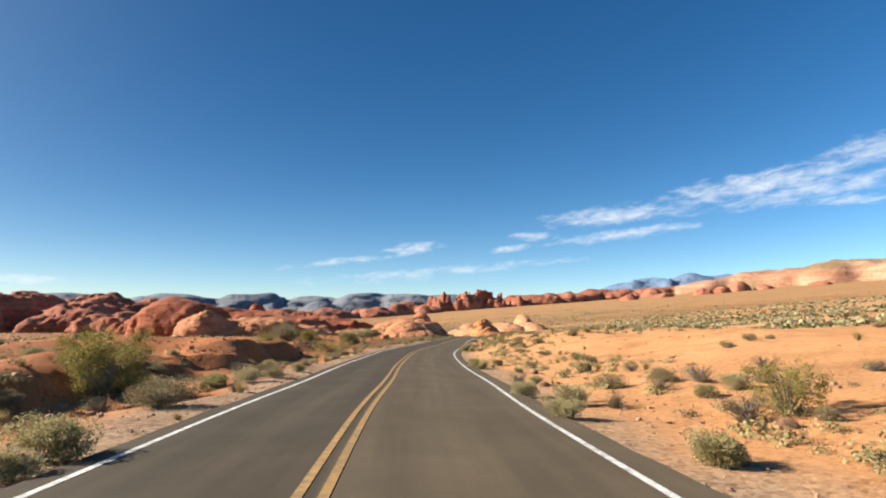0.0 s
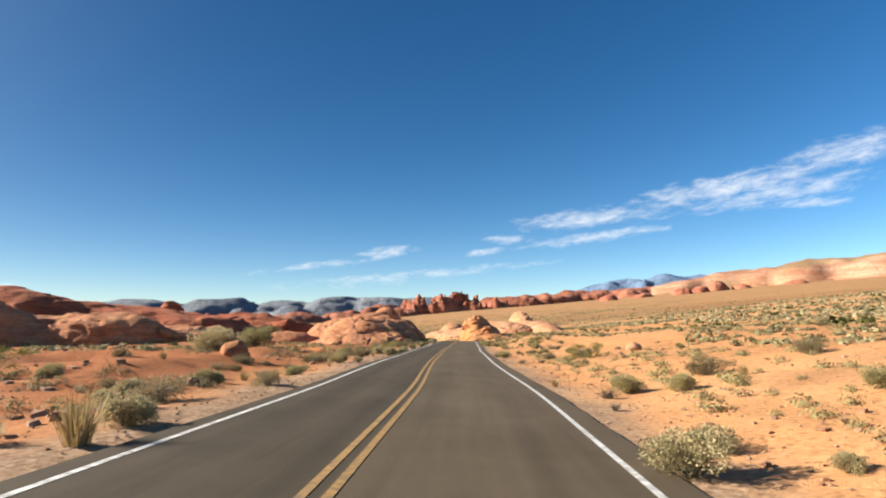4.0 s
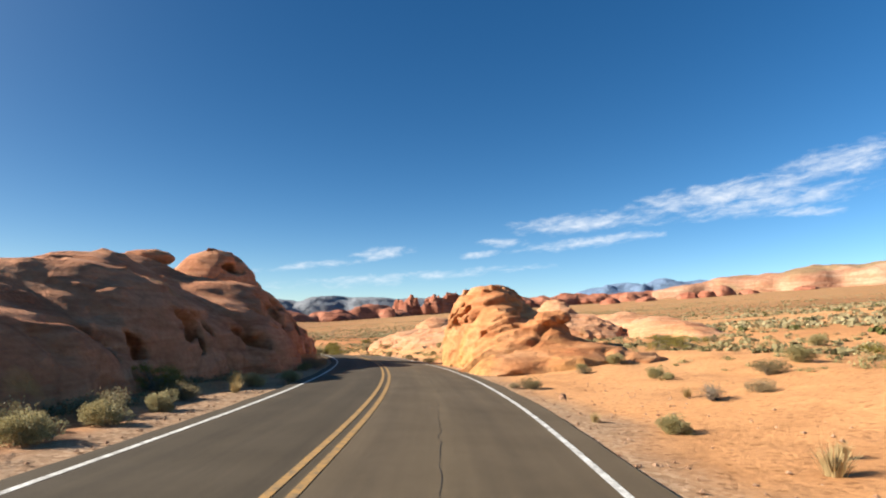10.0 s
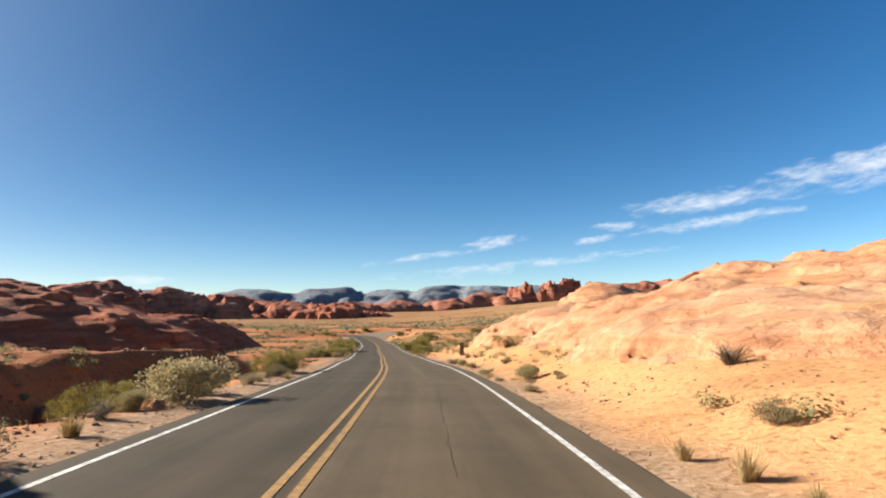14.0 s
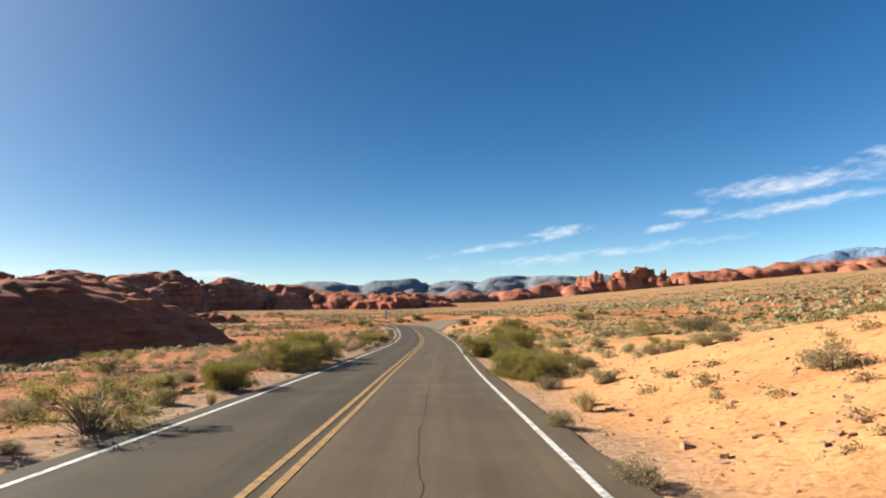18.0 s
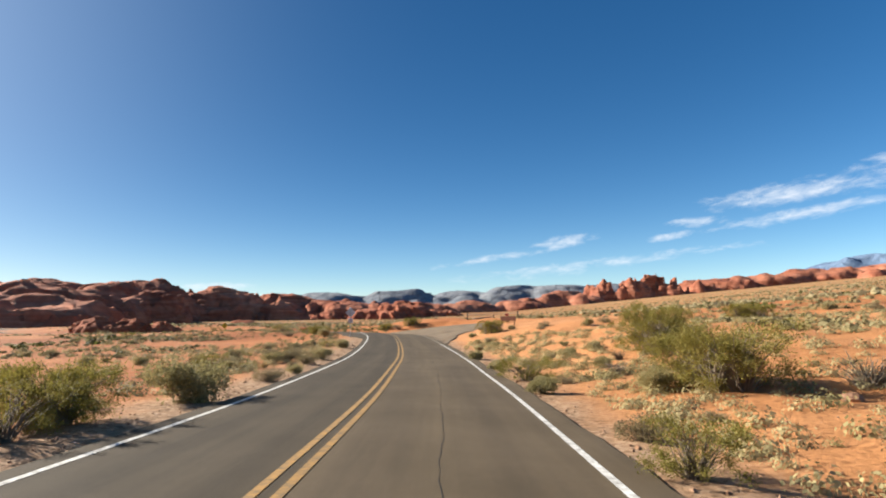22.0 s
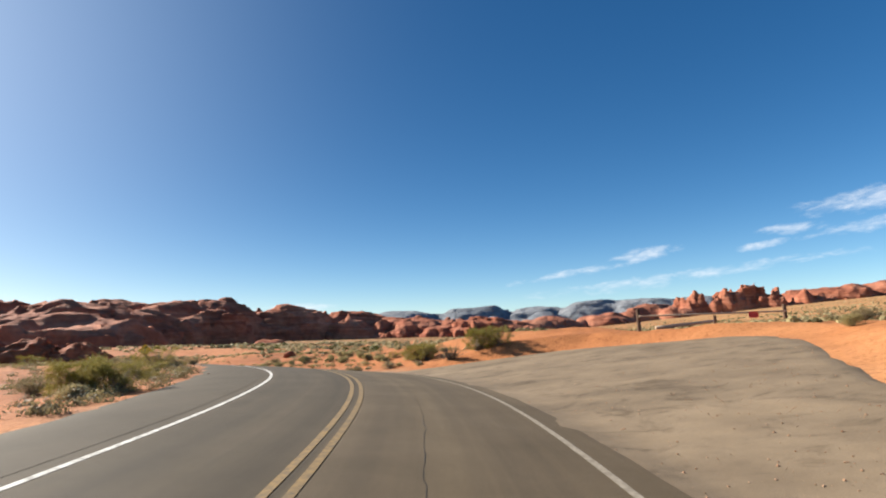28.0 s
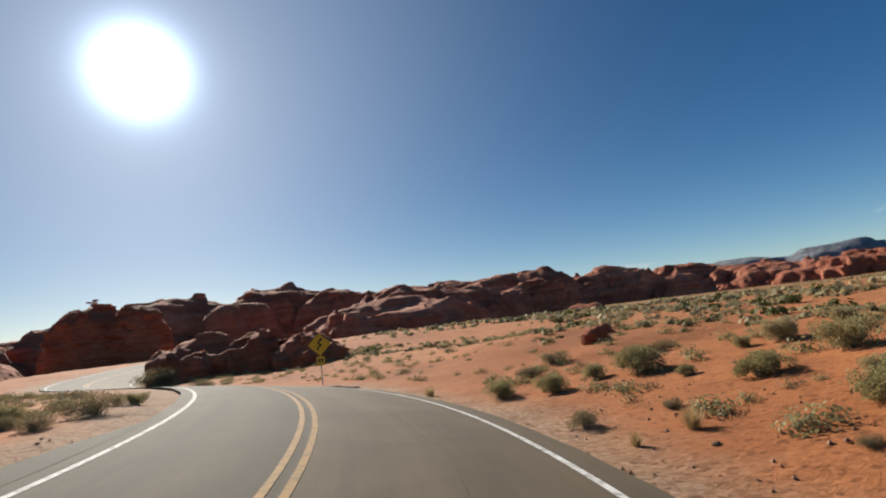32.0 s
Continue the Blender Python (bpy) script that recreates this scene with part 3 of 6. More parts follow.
def ground_material():
    m, nt, bs = material("desert_soil")
    v = mapped(nt)
    big = noise_tex(nt, v, 0.035, 5, 0.6, 0.4)
    mid = noise_tex(nt, v, 0.35, 6, 0.65, 0.3)
    fine = noise_tex(nt, v, 9.0, 6, 0.75)
    # redder soil further along the road, and a gravelly verge
    red = nt.nodes.new("ShaderNodeAttribute")
    red.attribute_name = "red_soil"
    verge = nt.nodes.new("ShaderNodeAttribute")
    verge.attribute_name = "verge"
    tan_soil = ramp_tex(nt, big, [(0.3, (0.45, 0.207, 0.0811)), (0.5, (0.554, 0.275, 0.116)), (0.7, (0.562, 0.299, 0.135))])
    red_soil = ramp_tex(nt, big, [(0.3, (0.27, 0.095, 0.036)), (0.5, (0.39, 0.145, 0.053)), (0.7, (0.45, 0.20, 0.085))])
    col = mix_tex(nt, red.outputs["Fac"], tan_soil, red_soil)
    scrubby = nt.nodes.new("ShaderNodeAttribute")
    scrubby.attribute_name = "scrubby"
    tufts = ramp_tex(nt, noise_tex(nt, v, 0.28, 5, 0.75), [(0.38, (0, 0, 0)), (0.54, (1, 1, 1))])
    col = mix_tex(nt, mix_tex(nt, 1.0, tufts, scrubby.outputs["Fac"], "MULTIPLY"), col, ramp_tex(nt, mid, [(0.3, (0.17, 0.135, 0.06)), (0.7, (0.29, 0.225, 0.11))]))
    stones = node(nt, "TexVoronoi", Scale=11.0)
    nt.links.new(v, stones.inputs["Vector"])
    gravel = ramp_tex(nt, stones.outputs["Color"], [(0.0, (0.168, 0.118, 0.0756)), (0.5, (0.302, 0.218, 0.143)), (1.0, (0.437, 0.336, 0.235))])
    col = mix_tex(nt, mix_tex(nt, 1.0, verge.outputs["Fac"], (0.75, 0.75, 0.75), "MULTIPLY"), col, gravel)
    col = mix_tex(nt, 0.55, col, ramp_tex(nt, mid, [(0.3, (0.5, 0.46, 0.44)), (0.52, (1, 1, 1)), (0.75, (1.1, 1.08, 1.06))]), "MULTIPLY")
    # pebbles lying on the sand
    shade = nt.nodes.new("ShaderNodeSeparateColor")
    nt.links.new(stones.outputs["Color"], shade.inputs[0])
    col = mix_tex(nt, 0.6, col, ramp_tex(nt, shade.outputs[0], [(0.06, (0.5, 0.45, 0.42)), (0.14, (0.93, 0.92, 0.9)), (0.8, (1.0, 1.0, 1.0)), (1.0, (1.15, 1.15, 1.15))]), "MULTIPLY")
    col = mix_tex(nt, 0.5, col, ramp_tex(nt, fine, [(0.35, (0.55, 0.52, 0.5)), (0.55, (1, 1, 1))]), "MULTIPLY")
    nt.links.new(col, bs.inputs["Base Color"])
    bs.inputs["Roughness"].default_value = 0.95
    bs.inputs["Specular IOR Level"].default_value = 0.1
    b1 = bump_tex(nt, bs, mid, 0.6, 0.25)
    bump_tex(nt, bs, fine, 0.7, 0.05, b1)
    return m


def asphalt_material(name, a, b, tracks=True):
    m, nt, bs = material(name)
    v = mapped(nt)
    grit = noise_tex(nt, v, 60, 3, 0.8)
    patch = noise_tex(nt, v, 0.5, 5, 0.6)
    col = ramp_tex(nt, patch, [(0.3, a), (0.7, b)])
    col = mix_tex(nt, 0.45, col, ramp_tex(nt, grit, [(0.35, (0.6, 0.6, 0.6)), (0.65, (1.25, 1.23, 1.2))]), "MULTIPLY")
    if not tracks:
        stain = noise_tex(nt, v, 0.9, 6, 0.7, 0.6)
        col = mix_tex(nt, 0.8, col, ramp_tex(nt, stain, [(0.34, (0.55, 0.53, 0.5)), (0.46, (1, 1, 1)), (0.66, (1.12, 1.1, 1.06))]), "MULTIPLY")
    if tracks:
        # worn wheel tracks and streaks drawn along the lanes
        uv = mapped(nt, (0.9, 0.03, 1), source="UV")
        streak = noise_tex(nt, uv, 3.0, 4, 0.6)
        col = mix_tex(nt, 0.5, col, ramp_tex(nt, streak, [(0.35, (0.74, 0.73, 0.72)), (0.65, (1.16, 1.13, 1.08))]), "MULTIPLY")
        # the left lane is darker than the right, and tyres have darkened two bands in each lane
        sep = nt.nodes.new("ShaderNodeSeparateXYZ")
        nt.links.new(mapped(nt, source="UV"), sep.inputs[0])
        wide = nt.nodes.new("ShaderNodeMapRange")
        wide.inputs["From Min"].default_value, wide.inputs["From Max"].default_value = -4.0, 4.0
        nt.links.new(sep.outputs[0], wide.inputs["Value"])
        at = lambda d: (d + 4.0) / 8.0
        ref, dull = (1.17, 1.14, 1.10), (1.05, 1.03, 1.01)
        lanes = [(at(-2.9), (0.78, 0.79, 0.80)), (at(-1.9), (0.62, 0.63, 0.64)), (at(-1.2), (0.78, 0.79, 0.80)), (at(-0.5), (0.64, 0.65, 0.66)), (at(0.02), (0.72, 0.73, 0.74)), (at(0.08), ref),
                 (at(0.8), dull), (at(1.6), (1.24, 1.21, 1.15)), (at(2.4), dull), (at(3.3), ref)]
        col = mix_tex(nt, 1.0, col, ramp_tex(nt, wide.outputs[0], lanes), "MULTIPLY")
    nt.links.new(col, bs.inputs["Base Color"])
    bs.inputs["Roughness"].default_value = 0.88
    bs.inputs["Specular IOR Level"].default_value = 0.12
    bump_tex(nt, bs, grit, 0.35, 0.01)
    return m


def paint_material(name, col, worn):
    m, nt, bs = material(name)
    v = mapped(nt)
    f = noise_tex(nt, v, 7.0, 6, 0.75)
    nt.links.new(ramp_tex(nt, f, [(0.36, worn), (0.60, col)]), bs.inputs["Base Color"])
    bs.inputs["Roughness"].default_value = 0.85
    bs.inputs["Specular IOR Level"].default_value = 0.12
    return m


SOIL = ground_material()
ASPHALT = asphalt_material("asphalt", (0.076, 0.058, 0.037), (0.103, 0.079, 0.052))
LOT_MAT = asphalt_material("worn_gravel_asphalt", (0.126, 0.0941, 0.063), (0.218, 0.164, 0.109), False)
WHITE_PAINT = paint_material("white_road_paint", (0.672, 0.655, 0.605), (0.252, 0.235, 0.21))
YELLOW_PAINT = paint_material("yellow_road_paint", (0.37, 0.21, 0.0714), (0.168, 0.122, 0.0714))
TAR = plain_material("crack_tar", (0.0252, 0.0218, 0.0185), (0.0504, 0.042, 0.0353), 8, 0.95)
PINK_ROCK = rock_material("pink_sandstone", (0.445, 0.189, 0.0903), (0.534, 0.271, 0.144), (0.285, 0.103, 0.047), (0.49, 0.313, 0.0869), 1.0, 0.60)
GOLD_ROCK = rock_material("golden_sandstone", (0.479, 0.206, 0.0798), (0.529, 0.277, 0.134), (0.336, 0.109, 0.042), (0.487, 0.277, 0.0924), 1.0, 0.52, low=-3.0)
PALE_ROCK = rock_material("pale_sandstone", (0.487, 0.239, 0.123), (0.538, 0.319, 0.186), (0.386, 0.152, 0.0657), (0.521, 0.303, 0.109), 1.1, 0.62)
RED_ROCK = rock_material("red_sandstone", (0.336, 0.0966, 0.042), (0.42, 0.16, 0.084), (0.185, 0.0462, 0.0218), None, 1.6)
RIDGE_ROCK = rock_material("far_red_sandstone", (0.36, 0.115, 0.06), (0.49, 0.21, 0.125), (0.20, 0.06, 0.036), None, 14.0)
CRAG_ROCK = rock_material("crag_sandstone", (0.353, 0.126, 0.0714), (0.437, 0.202, 0.126), (0.185, 0.0588, 0.0378), None, 40.0)
SAND_HILL = rock_material("sandy_hill", (0.40, 0.20, 0.115), (0.50, 0.32, 0.21), (0.31, 0.12, 0.065), (0.27, 0.20, 0.10), 45.0, 0.5)
# distance haze is painted into the grey-blue base colours of these two
HAZE_GREY = rock_material("haze_tinted_mesa", (0.176, 0.193, 0.218), (0.244, 0.252, 0.26), (0.126, 0.143, 0.168), None, 90.0)
HAZE_BLUE = rock_material("haze_tinted_mountain", (0.15, 0.22, 0.33), (0.16, 0.23, 0.33), (0.145, 0.215, 0.325), None, 160.0, joints=0.02)
SAGE = leaf_material("sage_leaves", (0.29, 0.25, 0.115), (0.36, 0.305, 0.15), (0.43, 0.355, 0.20))
CREOSOTE = leaf_material("creosote_leaves", (0.20, 0.175, 0.036), (0.25, 0.21, 0.052), (0.30, 0.245, 0.075))
DARK_SCRUB = leaf_material("dark_scrub_leaves", (0.18, 0.145, 0.075), (0.25, 0.20, 0.11), (0.33, 0.255, 0.15))
STRAW = leaf_material("dry_grass_blades", (0.336, 0.235, 0.101), (0.42, 0.302, 0.143), (0.47, 0.353, 0.185))
YELLOW_BLOOM = leaf_material("yellow_flowers", (0.42, 0.302, 0.0252), (0.462, 0.353, 0.042), (0.403, 0.336, 0.0672))
TWIG = plain_material("grey_twigs", (0.134, 0.101, 0.0714), (0.252, 0.21, 0.16), 9, 0.85)
STONE = rock_material("loose_stone", (0.353, 0.202, 0.118), (0.462, 0.319, 0.218), (0.218, 0.101, 0.0588), None, 0.3)


# ---- the ground ----
def stretch(lo, hi, step, far, grow=1.13):
    mid = list(np.arange(lo, hi, step))
    a, d = [], step
    p = lo
    while p > -far:
        d *= grow
        p -= d
        a.append(p)
    b, d, p = [], step, hi
    while p < far:
        d *= grow
        b.append(p)
        p += d
    return np.array(a[::-1] + mid + b)


def build_ground():
    gx, gy = stretch(-75, 48, 0.62, 4600), stretch(-8, 432, 0.9, 4600)
    X, Y = np.meshgrid(gx, gy, indexing="ij")
    Z = ground(X, Y)
    V = np.stack([X, Y, Z], -1).reshape(-1, 3)
    me = mesh_of("ground", V, grid_faces(len(gx), len(gy)), SOIL)
    s, d, zr = road_near(X, Y)
    a = np.abs(d) + 0.9 * fbm(X.ravel() / 2.2, Y.ravel() / 2.2, 0, 3, 41)
    verge = me.attributes.new("verge", "FLOAT", "POINT")
    verge.data.foreach_set("value", (1 - sstep(4.2, 5.9, a)).astype(np.float32))
    far = me.attributes.new("scrubby", "FLOAT", "POINT")
    wide = np.where((d > 0) | (Y.ravel() > 440), 0.85, 0.5) * sstep(28, 130, np.abs(d)) * (0.75 + 0.25 * fbm(X.ravel() / 160, Y.ravel() / 160, 0, 3, 47))
    far.data.foreach_set("value", np.clip(wide, 0, 1).astype(np.float32))
    red = me.attributes.new("red_soil", "FLOAT", "POINT")
    share = sstep(300, 425, Y.ravel() + 26 * fbm(X.ravel() / 30, Y.ravel() / 30, 0, 3, 43)) + sstep(2.5, 9, -d + 3 * fbm(X.ravel() / 12, Y.ravel() / 12, 0, 3, 45))
    red.data.foreach_set("value", np.clip(share * (1 - 0.65 * sstep(430, 620, Y.ravel()) * sstep(-200, 20, X.ravel())), 0, 1).astype(np.float32))
    ob = new("ground", me)
    return tagged(ob, "orange desert soil with gullies and low swells", "ground", kind="structure")


build_ground()


# ---- the road ----
def ribbon(name, s0, s1, d0, d1, lift, mat, step=1.0, cols=2, crown=0.02, edge=None, thick=0.0, uv=False, inner=True):
    s = np.arange(s0, s1 + step * 0.5, step)
    dd = np.linspace(d0, d1, cols)
    S, D = np.meshgrid(s, dd, indexing="ij")
    if edge:
        w = edge * fbm(S / 0.9, D * 0 + d0, 0, 3, 61)
        D = D + np.where(D == d0, w, 0) - inner * np.where(D == d1, fbm(S / 0.8, D * 0 + 5, 0, 3, 62) * edge, 0)
    x, y, z = road_place(S, D)
    Z = z - crown * np.abs(D) + lift
    V = np.stack([x, y, Z], -1).reshape(-1, 3)
    F = grid_faces(len(s), cols)
    if thick:
        n = len(V)
        ring = []
        for c in (0, cols - 1):
            low = V[c::cols].copy()
            low[:, 2] -= thick
            k = len(V)
            V = np.vstack([V, low])
            i = np.arange(len(s) - 1)
            rim = len(V)
            V = np.vstack([V, V[c:S.size:cols]])
            top = rim + i
            q = np.stack([top, top + 1, k + i + 1, k + i], 1)
            ring.append(q if c else q[:, ::-1])
        F = np.vstack([F] + ring)
    me = mesh_of(name, V, F, mat)
    if uv:
        lay = me.uv_layers.new(name="UVMap")
        co = np.zeros((len(V), 2))
        co[:S.size, 0], co[:S.size, 1] = D.ravel(), S.ravel()
        lay.data.foreach_set("uv", co[F.ravel()].ravel())
    return new(name, me)


END = LINE_S[-1] - START - 2
road = ribbon("road", -START + 1, END, -LEFT_LANE - 0.42, LANE + 0.55, 0.0, ASPHALT, 1.0, 15, edge=0.07, thick=0.16, uv=True)
tagged(road, "grey-brown two-lane asphalt road with worn wheel tracks", "road", kind="structure")
WORN_YELLOW = paint_material("worn_yellow_road_paint", (0.252, 0.164, 0.0714), (0.126, 0.0966, 0.063))
WORN_WHITE = paint_material("worn_white_road_paint", (0.302, 0.26, 0.202), (0.168, 0.139, 0.101))
for name, d, mat, worn in (("centre_line", -0.125, YELLOW_PAINT, WORN_YELLOW), ("centre_line", 0.125, YELLOW_PAINT, WORN_YELLOW), ("edge_line", -LEFT_LANE, WHITE_PAINT, WHITE_PAINT), ("edge_line", LANE, WHITE_PAINT, WORN_WHITE)):
    w = 0.053
    said = "double yellow centre line, faded" if mat is YELLOW_PAINT else "white painted edge line"
    for s0, s1, m in ((-START + 1, 366, mat), (366, 405, worn), (405, END, mat)):
        line = ribbon(name, s0, s1, d - w, d + w, 0.005, m, 1.0, 2)
        tagged(line, said + (", worn through the bend" if m is worn and worn is not mat else ""), "road marking", kind="structure")


def build_lot():
    """The worn pull-out beside the bend."""
    s = np.arange(LOT[0], LOT[1] + 0.1, 0.6)
    rows = 24
    V = []
    for k in range(rows):
        u = k / (rows - 1)
        d = 3.55 + (lot_edge(s) + 0.5 * fbm(s / 1.6, 3.0, 0, 3, 77) - 3.55) * u
        x, y, z = road_place(s, d)
        V.append(np.stack([x, y, z - 0.085 + LOT_RISE * np.clip(d - 4.5, 0, 30) + 0.03 * fbm(x / 3, y / 3, 0, 2, 6) - 0.1 * (k == rows - 1)], -1))
    V = np.stack(V, 1).reshape(-1, 3)
    ob = new("pavement", mesh_of("pavement", V, grid_faces(len(s), rows), LOT_MAT))
    tagged(ob, "worn brown gravel-strewn asphalt pull-out beside the bend", "pull-out", kind="structure")
    s = np.arange(374, 428, 0.8)
    reach = np.interp(s, (374, 382, 390, 400, 408, 416, 427), (0.0, 2.3, 2.55, 2.6, 2.2, 1.3, 0.0)) + 0.22 * fbm(s / 1.4, 7.0, 0, 3, 79)
    V = []
    for k in range(6):
        d = -LEFT_LANE - 0.34 - np.clip(reach, 0.02, 9) * k / 5
        x, y, z = road_place(s, d)
        V.append(np.stack([x, y, z - 0.02 * np.abs(d) + 0.004 - 0.05 * (k == 5)], -1))
    V = np.stack(V[::-1], 1).reshape(-1, 3)
    tagged(new("pavement", mesh_of("pavement", V, grid_faces(len(s), 6), ASPHALT)), "grey asphalt apron widening the road's inner edge", "apron", kind="structure")


build_lot()

# ---- rocks ----
def at_ground(x, y):
    return float(ground(np.array([x]), np.array([y]))[0])


left_outcrop = tagged(new("rock_outcrop"), "rounded pink sandstone outcrop with hollows beside the road", "rock outcrop")
rock("body", [
    (-10.5, 162.7, -4.6, 8.7, 6.5, 2.3, -20, 0), (-10.3, 173.0, -4.6, 8.3, 8.3, 5.5, 1, 0), (-8.0, 185.2, -4.6, 5.8, 10.5, 4.5, -9, 0), (-6.6, 191.6, -4.6, 6.0, 8.4, 4.9, 4, 0), (-11.8, 203.0, -4.6, 8.0, 7.4, 6.9, 20, 0), (-8.6, 213.6, -4.8, 4.7, 4.6, 9.1, 5, 0),
    (-15.6, 224.7, -5.0, 8.3, 5.2, 7.1, 15, 0), (-6.1, 213.8, -4.8, 4.8, 5.8, 4.6, 13, 0), (-4.8, 205.7, -4.9, 4.9, 8.4, 5.6, 2, 0), (-6.7, 218.1, -5.0, 5.6, 9.9, 3.9, 4, 0), (-15.9, 194.9, -4.6, 10.2, 12.8, 5.4, 5, 0), (-3.7, 199.2, -4.9, 5.1, 7.3, 3.9, 2, 0), (-8.5, 195.5, -4.6, 4.6, 7.0, 6.0, 0, 0), (-4.8, 172.0, -4.6, 4.0, 9.0, 2.7, 0, 0), (-4.2, 182.0, -4.6, 4.0, 8.0, 2.9, 0, 0),
], PINK_ROCK, 0.24, seed=3, soft=1.2, lump=0.38, lump_size=4.4, grain=0.11, bed=0.26, bed_size=0.95, dip=(0.3, -0.12), crack=0.2, pits=0.2, pit_size=1.25, ragged=0.06,
    side=-1, caves=[(165, -3.2, 0.7, 1.3), (168, -3.0, 0.9, 1.1), (174, -2.4, 0.8, 1.4), (178, -3.0, 0.75, 1.2), (184, -2.7, 0.9, 1), (186.5, -3.1, 0.6, 1), (190.5, -2.6, 0.9, 1), (192.5, -2.4, 0.6, 1), (196, -3.0, 1.0, 1.6),
           (203, -2.2, 1.0, 0.6), (206.5, -2.4, 0.8, 0.7), (204.6, -0.8, 0.6, 1.0), (208, -1.4, 0.7, 1.6), (211, -3.0, 0.38, 1), (212.2, -3.1, 0.33, 1), (209.6, -3.3, 0.4, 1), (214, -2.8, 0.4, 1), (207.6, 0.8, 0.9, 1.2), (212, 2.0, 0.9, 1.3), (200, -1.6, 0.7, 1.4), (199.2, -2.6, 0.5, 1.3)], parent=left_outcrop)
tagged(rock("cap_rock", [(-9.2, 203.3, 2.0, 1.7, 1.0, 0.62, 6, 6), (-9.6, 203.8, 1.5, 1.0, 0.8, 0.7, 0, 0)], PINK_ROCK, 0.14, seed=4, soft=0.4, lump=0.2, lump_size=1.2, grain=0.06, bed=0.12, bed_size=0.5, floor=False, parent=left_outcrop), "overhanging cap of harder pink rock")
right_outcrop = tagged(new("rock_outcrop"), "golden and orange sandstone outcrop pitted with hollows beside the road", "rock outcrop")
rock("body", [
    (12.2, 207.3, -4.7, 2.0, 6.6, 5.1, 6, 0), (13.4, 207.6, -4.7, 3.2, 6.4, 4.8, 4, 0), (15.3, 221.2, -4.8, 2.9, 6.4, 6.6, -5, 0), (15.7, 217.8, -5.0, 4.1, 5.6, 6.0, 2, 0), (12.8, 201.0, -4.8, 1.9, 2.8, 2.8, 6, 0),
    (15.4, 206.4, -4.8, 3.5, 3.2, 3.8, 16, 0), (16.6, 196.6, -4.9, 6.4, 4.4, 1.7, -3, 0), (14.6, 199.4, -4.8, 2.6, 3.2, 2.7, 20, 0), (15.1, 198.3, -2.4, 0.55, 0.6, 0.7, 0, 0), (17.5, 212.8, -4.8, 3.0, 5.0, 3.8, 2, 0),
    (14.2, 213.2, -2.4, 2.4, 4.4, 3.7, 4, 0),
], GOLD_ROCK, 0.2, seed=8, soft=1.2, lump=0.3, lump_size=3.6, grain=0.1, bed=0.2, bed_size=0.85, dip=(-0.3, 0.3), crack=0.22, pits=0.04, pit_size=1.15, ragged=0.03,
    caves=[(206.5, -1.6, 0.7, 1.3), (204.6, -1.7, 0.35, 1), (208.6, -1.7, 0.5, 1.4), (210.6, -1.0, 0.55, 1.2), (207.6, -2.9, 0.25, 1.2), (200.2, -2.6, 0.3, 0.8), (212.6, -2.0, 0.45, 0.8), (214.0, -0.9, 0.5, 1.1),
           (216.0, -1.6, 0.5, 1.0), (217.5, -2.6, 0.4, 1.0), (203.4, -2.9, 0.25, 1), (206.9, -0.7, 0.35, 1.5), (211.8, -3.1, 0.3, 1), (205.4, -1.1, 0.32, 1.2), (207.5, -1.3, 0.38, 1.6), (208.0, -2.3, 0.3, 1.0), (203.6, -1.9, 0.3, 1.3), (209.6, -0.3, 0.4, 1.6), (204.4, -2.4, 0.22, 1.0), (205.9, -2.2, 0.26, 1.1), (209.9, -2.0, 0.36, 0.8)],
    holes=[(14.0, 201.6, -1.5, 0.6, 2.2)],
    parent=right_outcrop)
tagged(rock("cap_rock", [(15.2, 198.0, -1.75, 1.0, 0.9, 0.42, -3, 5), (15.6, 198.3, -1.6, 0.6, 0.7, 0.3, 0, 0)], GOLD_ROCK, 0.1, seed=9, soft=0.3, lump=0.12, lump_size=0.9, grain=0.04, bed=0.08, bed_size=0.35, floor=False, parent=right_outcrop), "mushroom cap of pink sandstone")
rock("rock_outcrop", [(41.5, 304, -3, 4.4, 9, 6.9, 10, 0), (41, 299, -3, 3.8, 6, 7.8, 10, 0), (40, 278, -3.4, 5, 17, 4.2, 5, 0), (38.5, 255, -3.8, 6, 17, 3.9, 4, 0), (36.8, 234, -4, 5, 15, 3.2, 3, 0)], PALE_ROCK, 0.5, seed=12,
     soft=2.5, lump=1.1, lump_size=7, grain=0.2, bed=0.4, bed_size=1.3, label="pale yellow sandstone fin rising from the scrub", category="rock outcrop")
rock("slickrock", [(12.8, 284.5, -5.2, 6.0, 7, 5.1, -10, 0), (18, 288, -5.0, 9, 7, 4.0, 0, 0)], PALE_ROCK, 0.3, seed=15, soft=1.6, lump=0.7, lump_size=4, bed=0.35, crack=0.2,
     holes=[(10.5, 275, -2.2, 1.0, 1.8), (13.5, 273.5, -2.5, 1.1, 2.4)], label="pale orange sandstone dome with shallow hollows", category="rock outcrop")
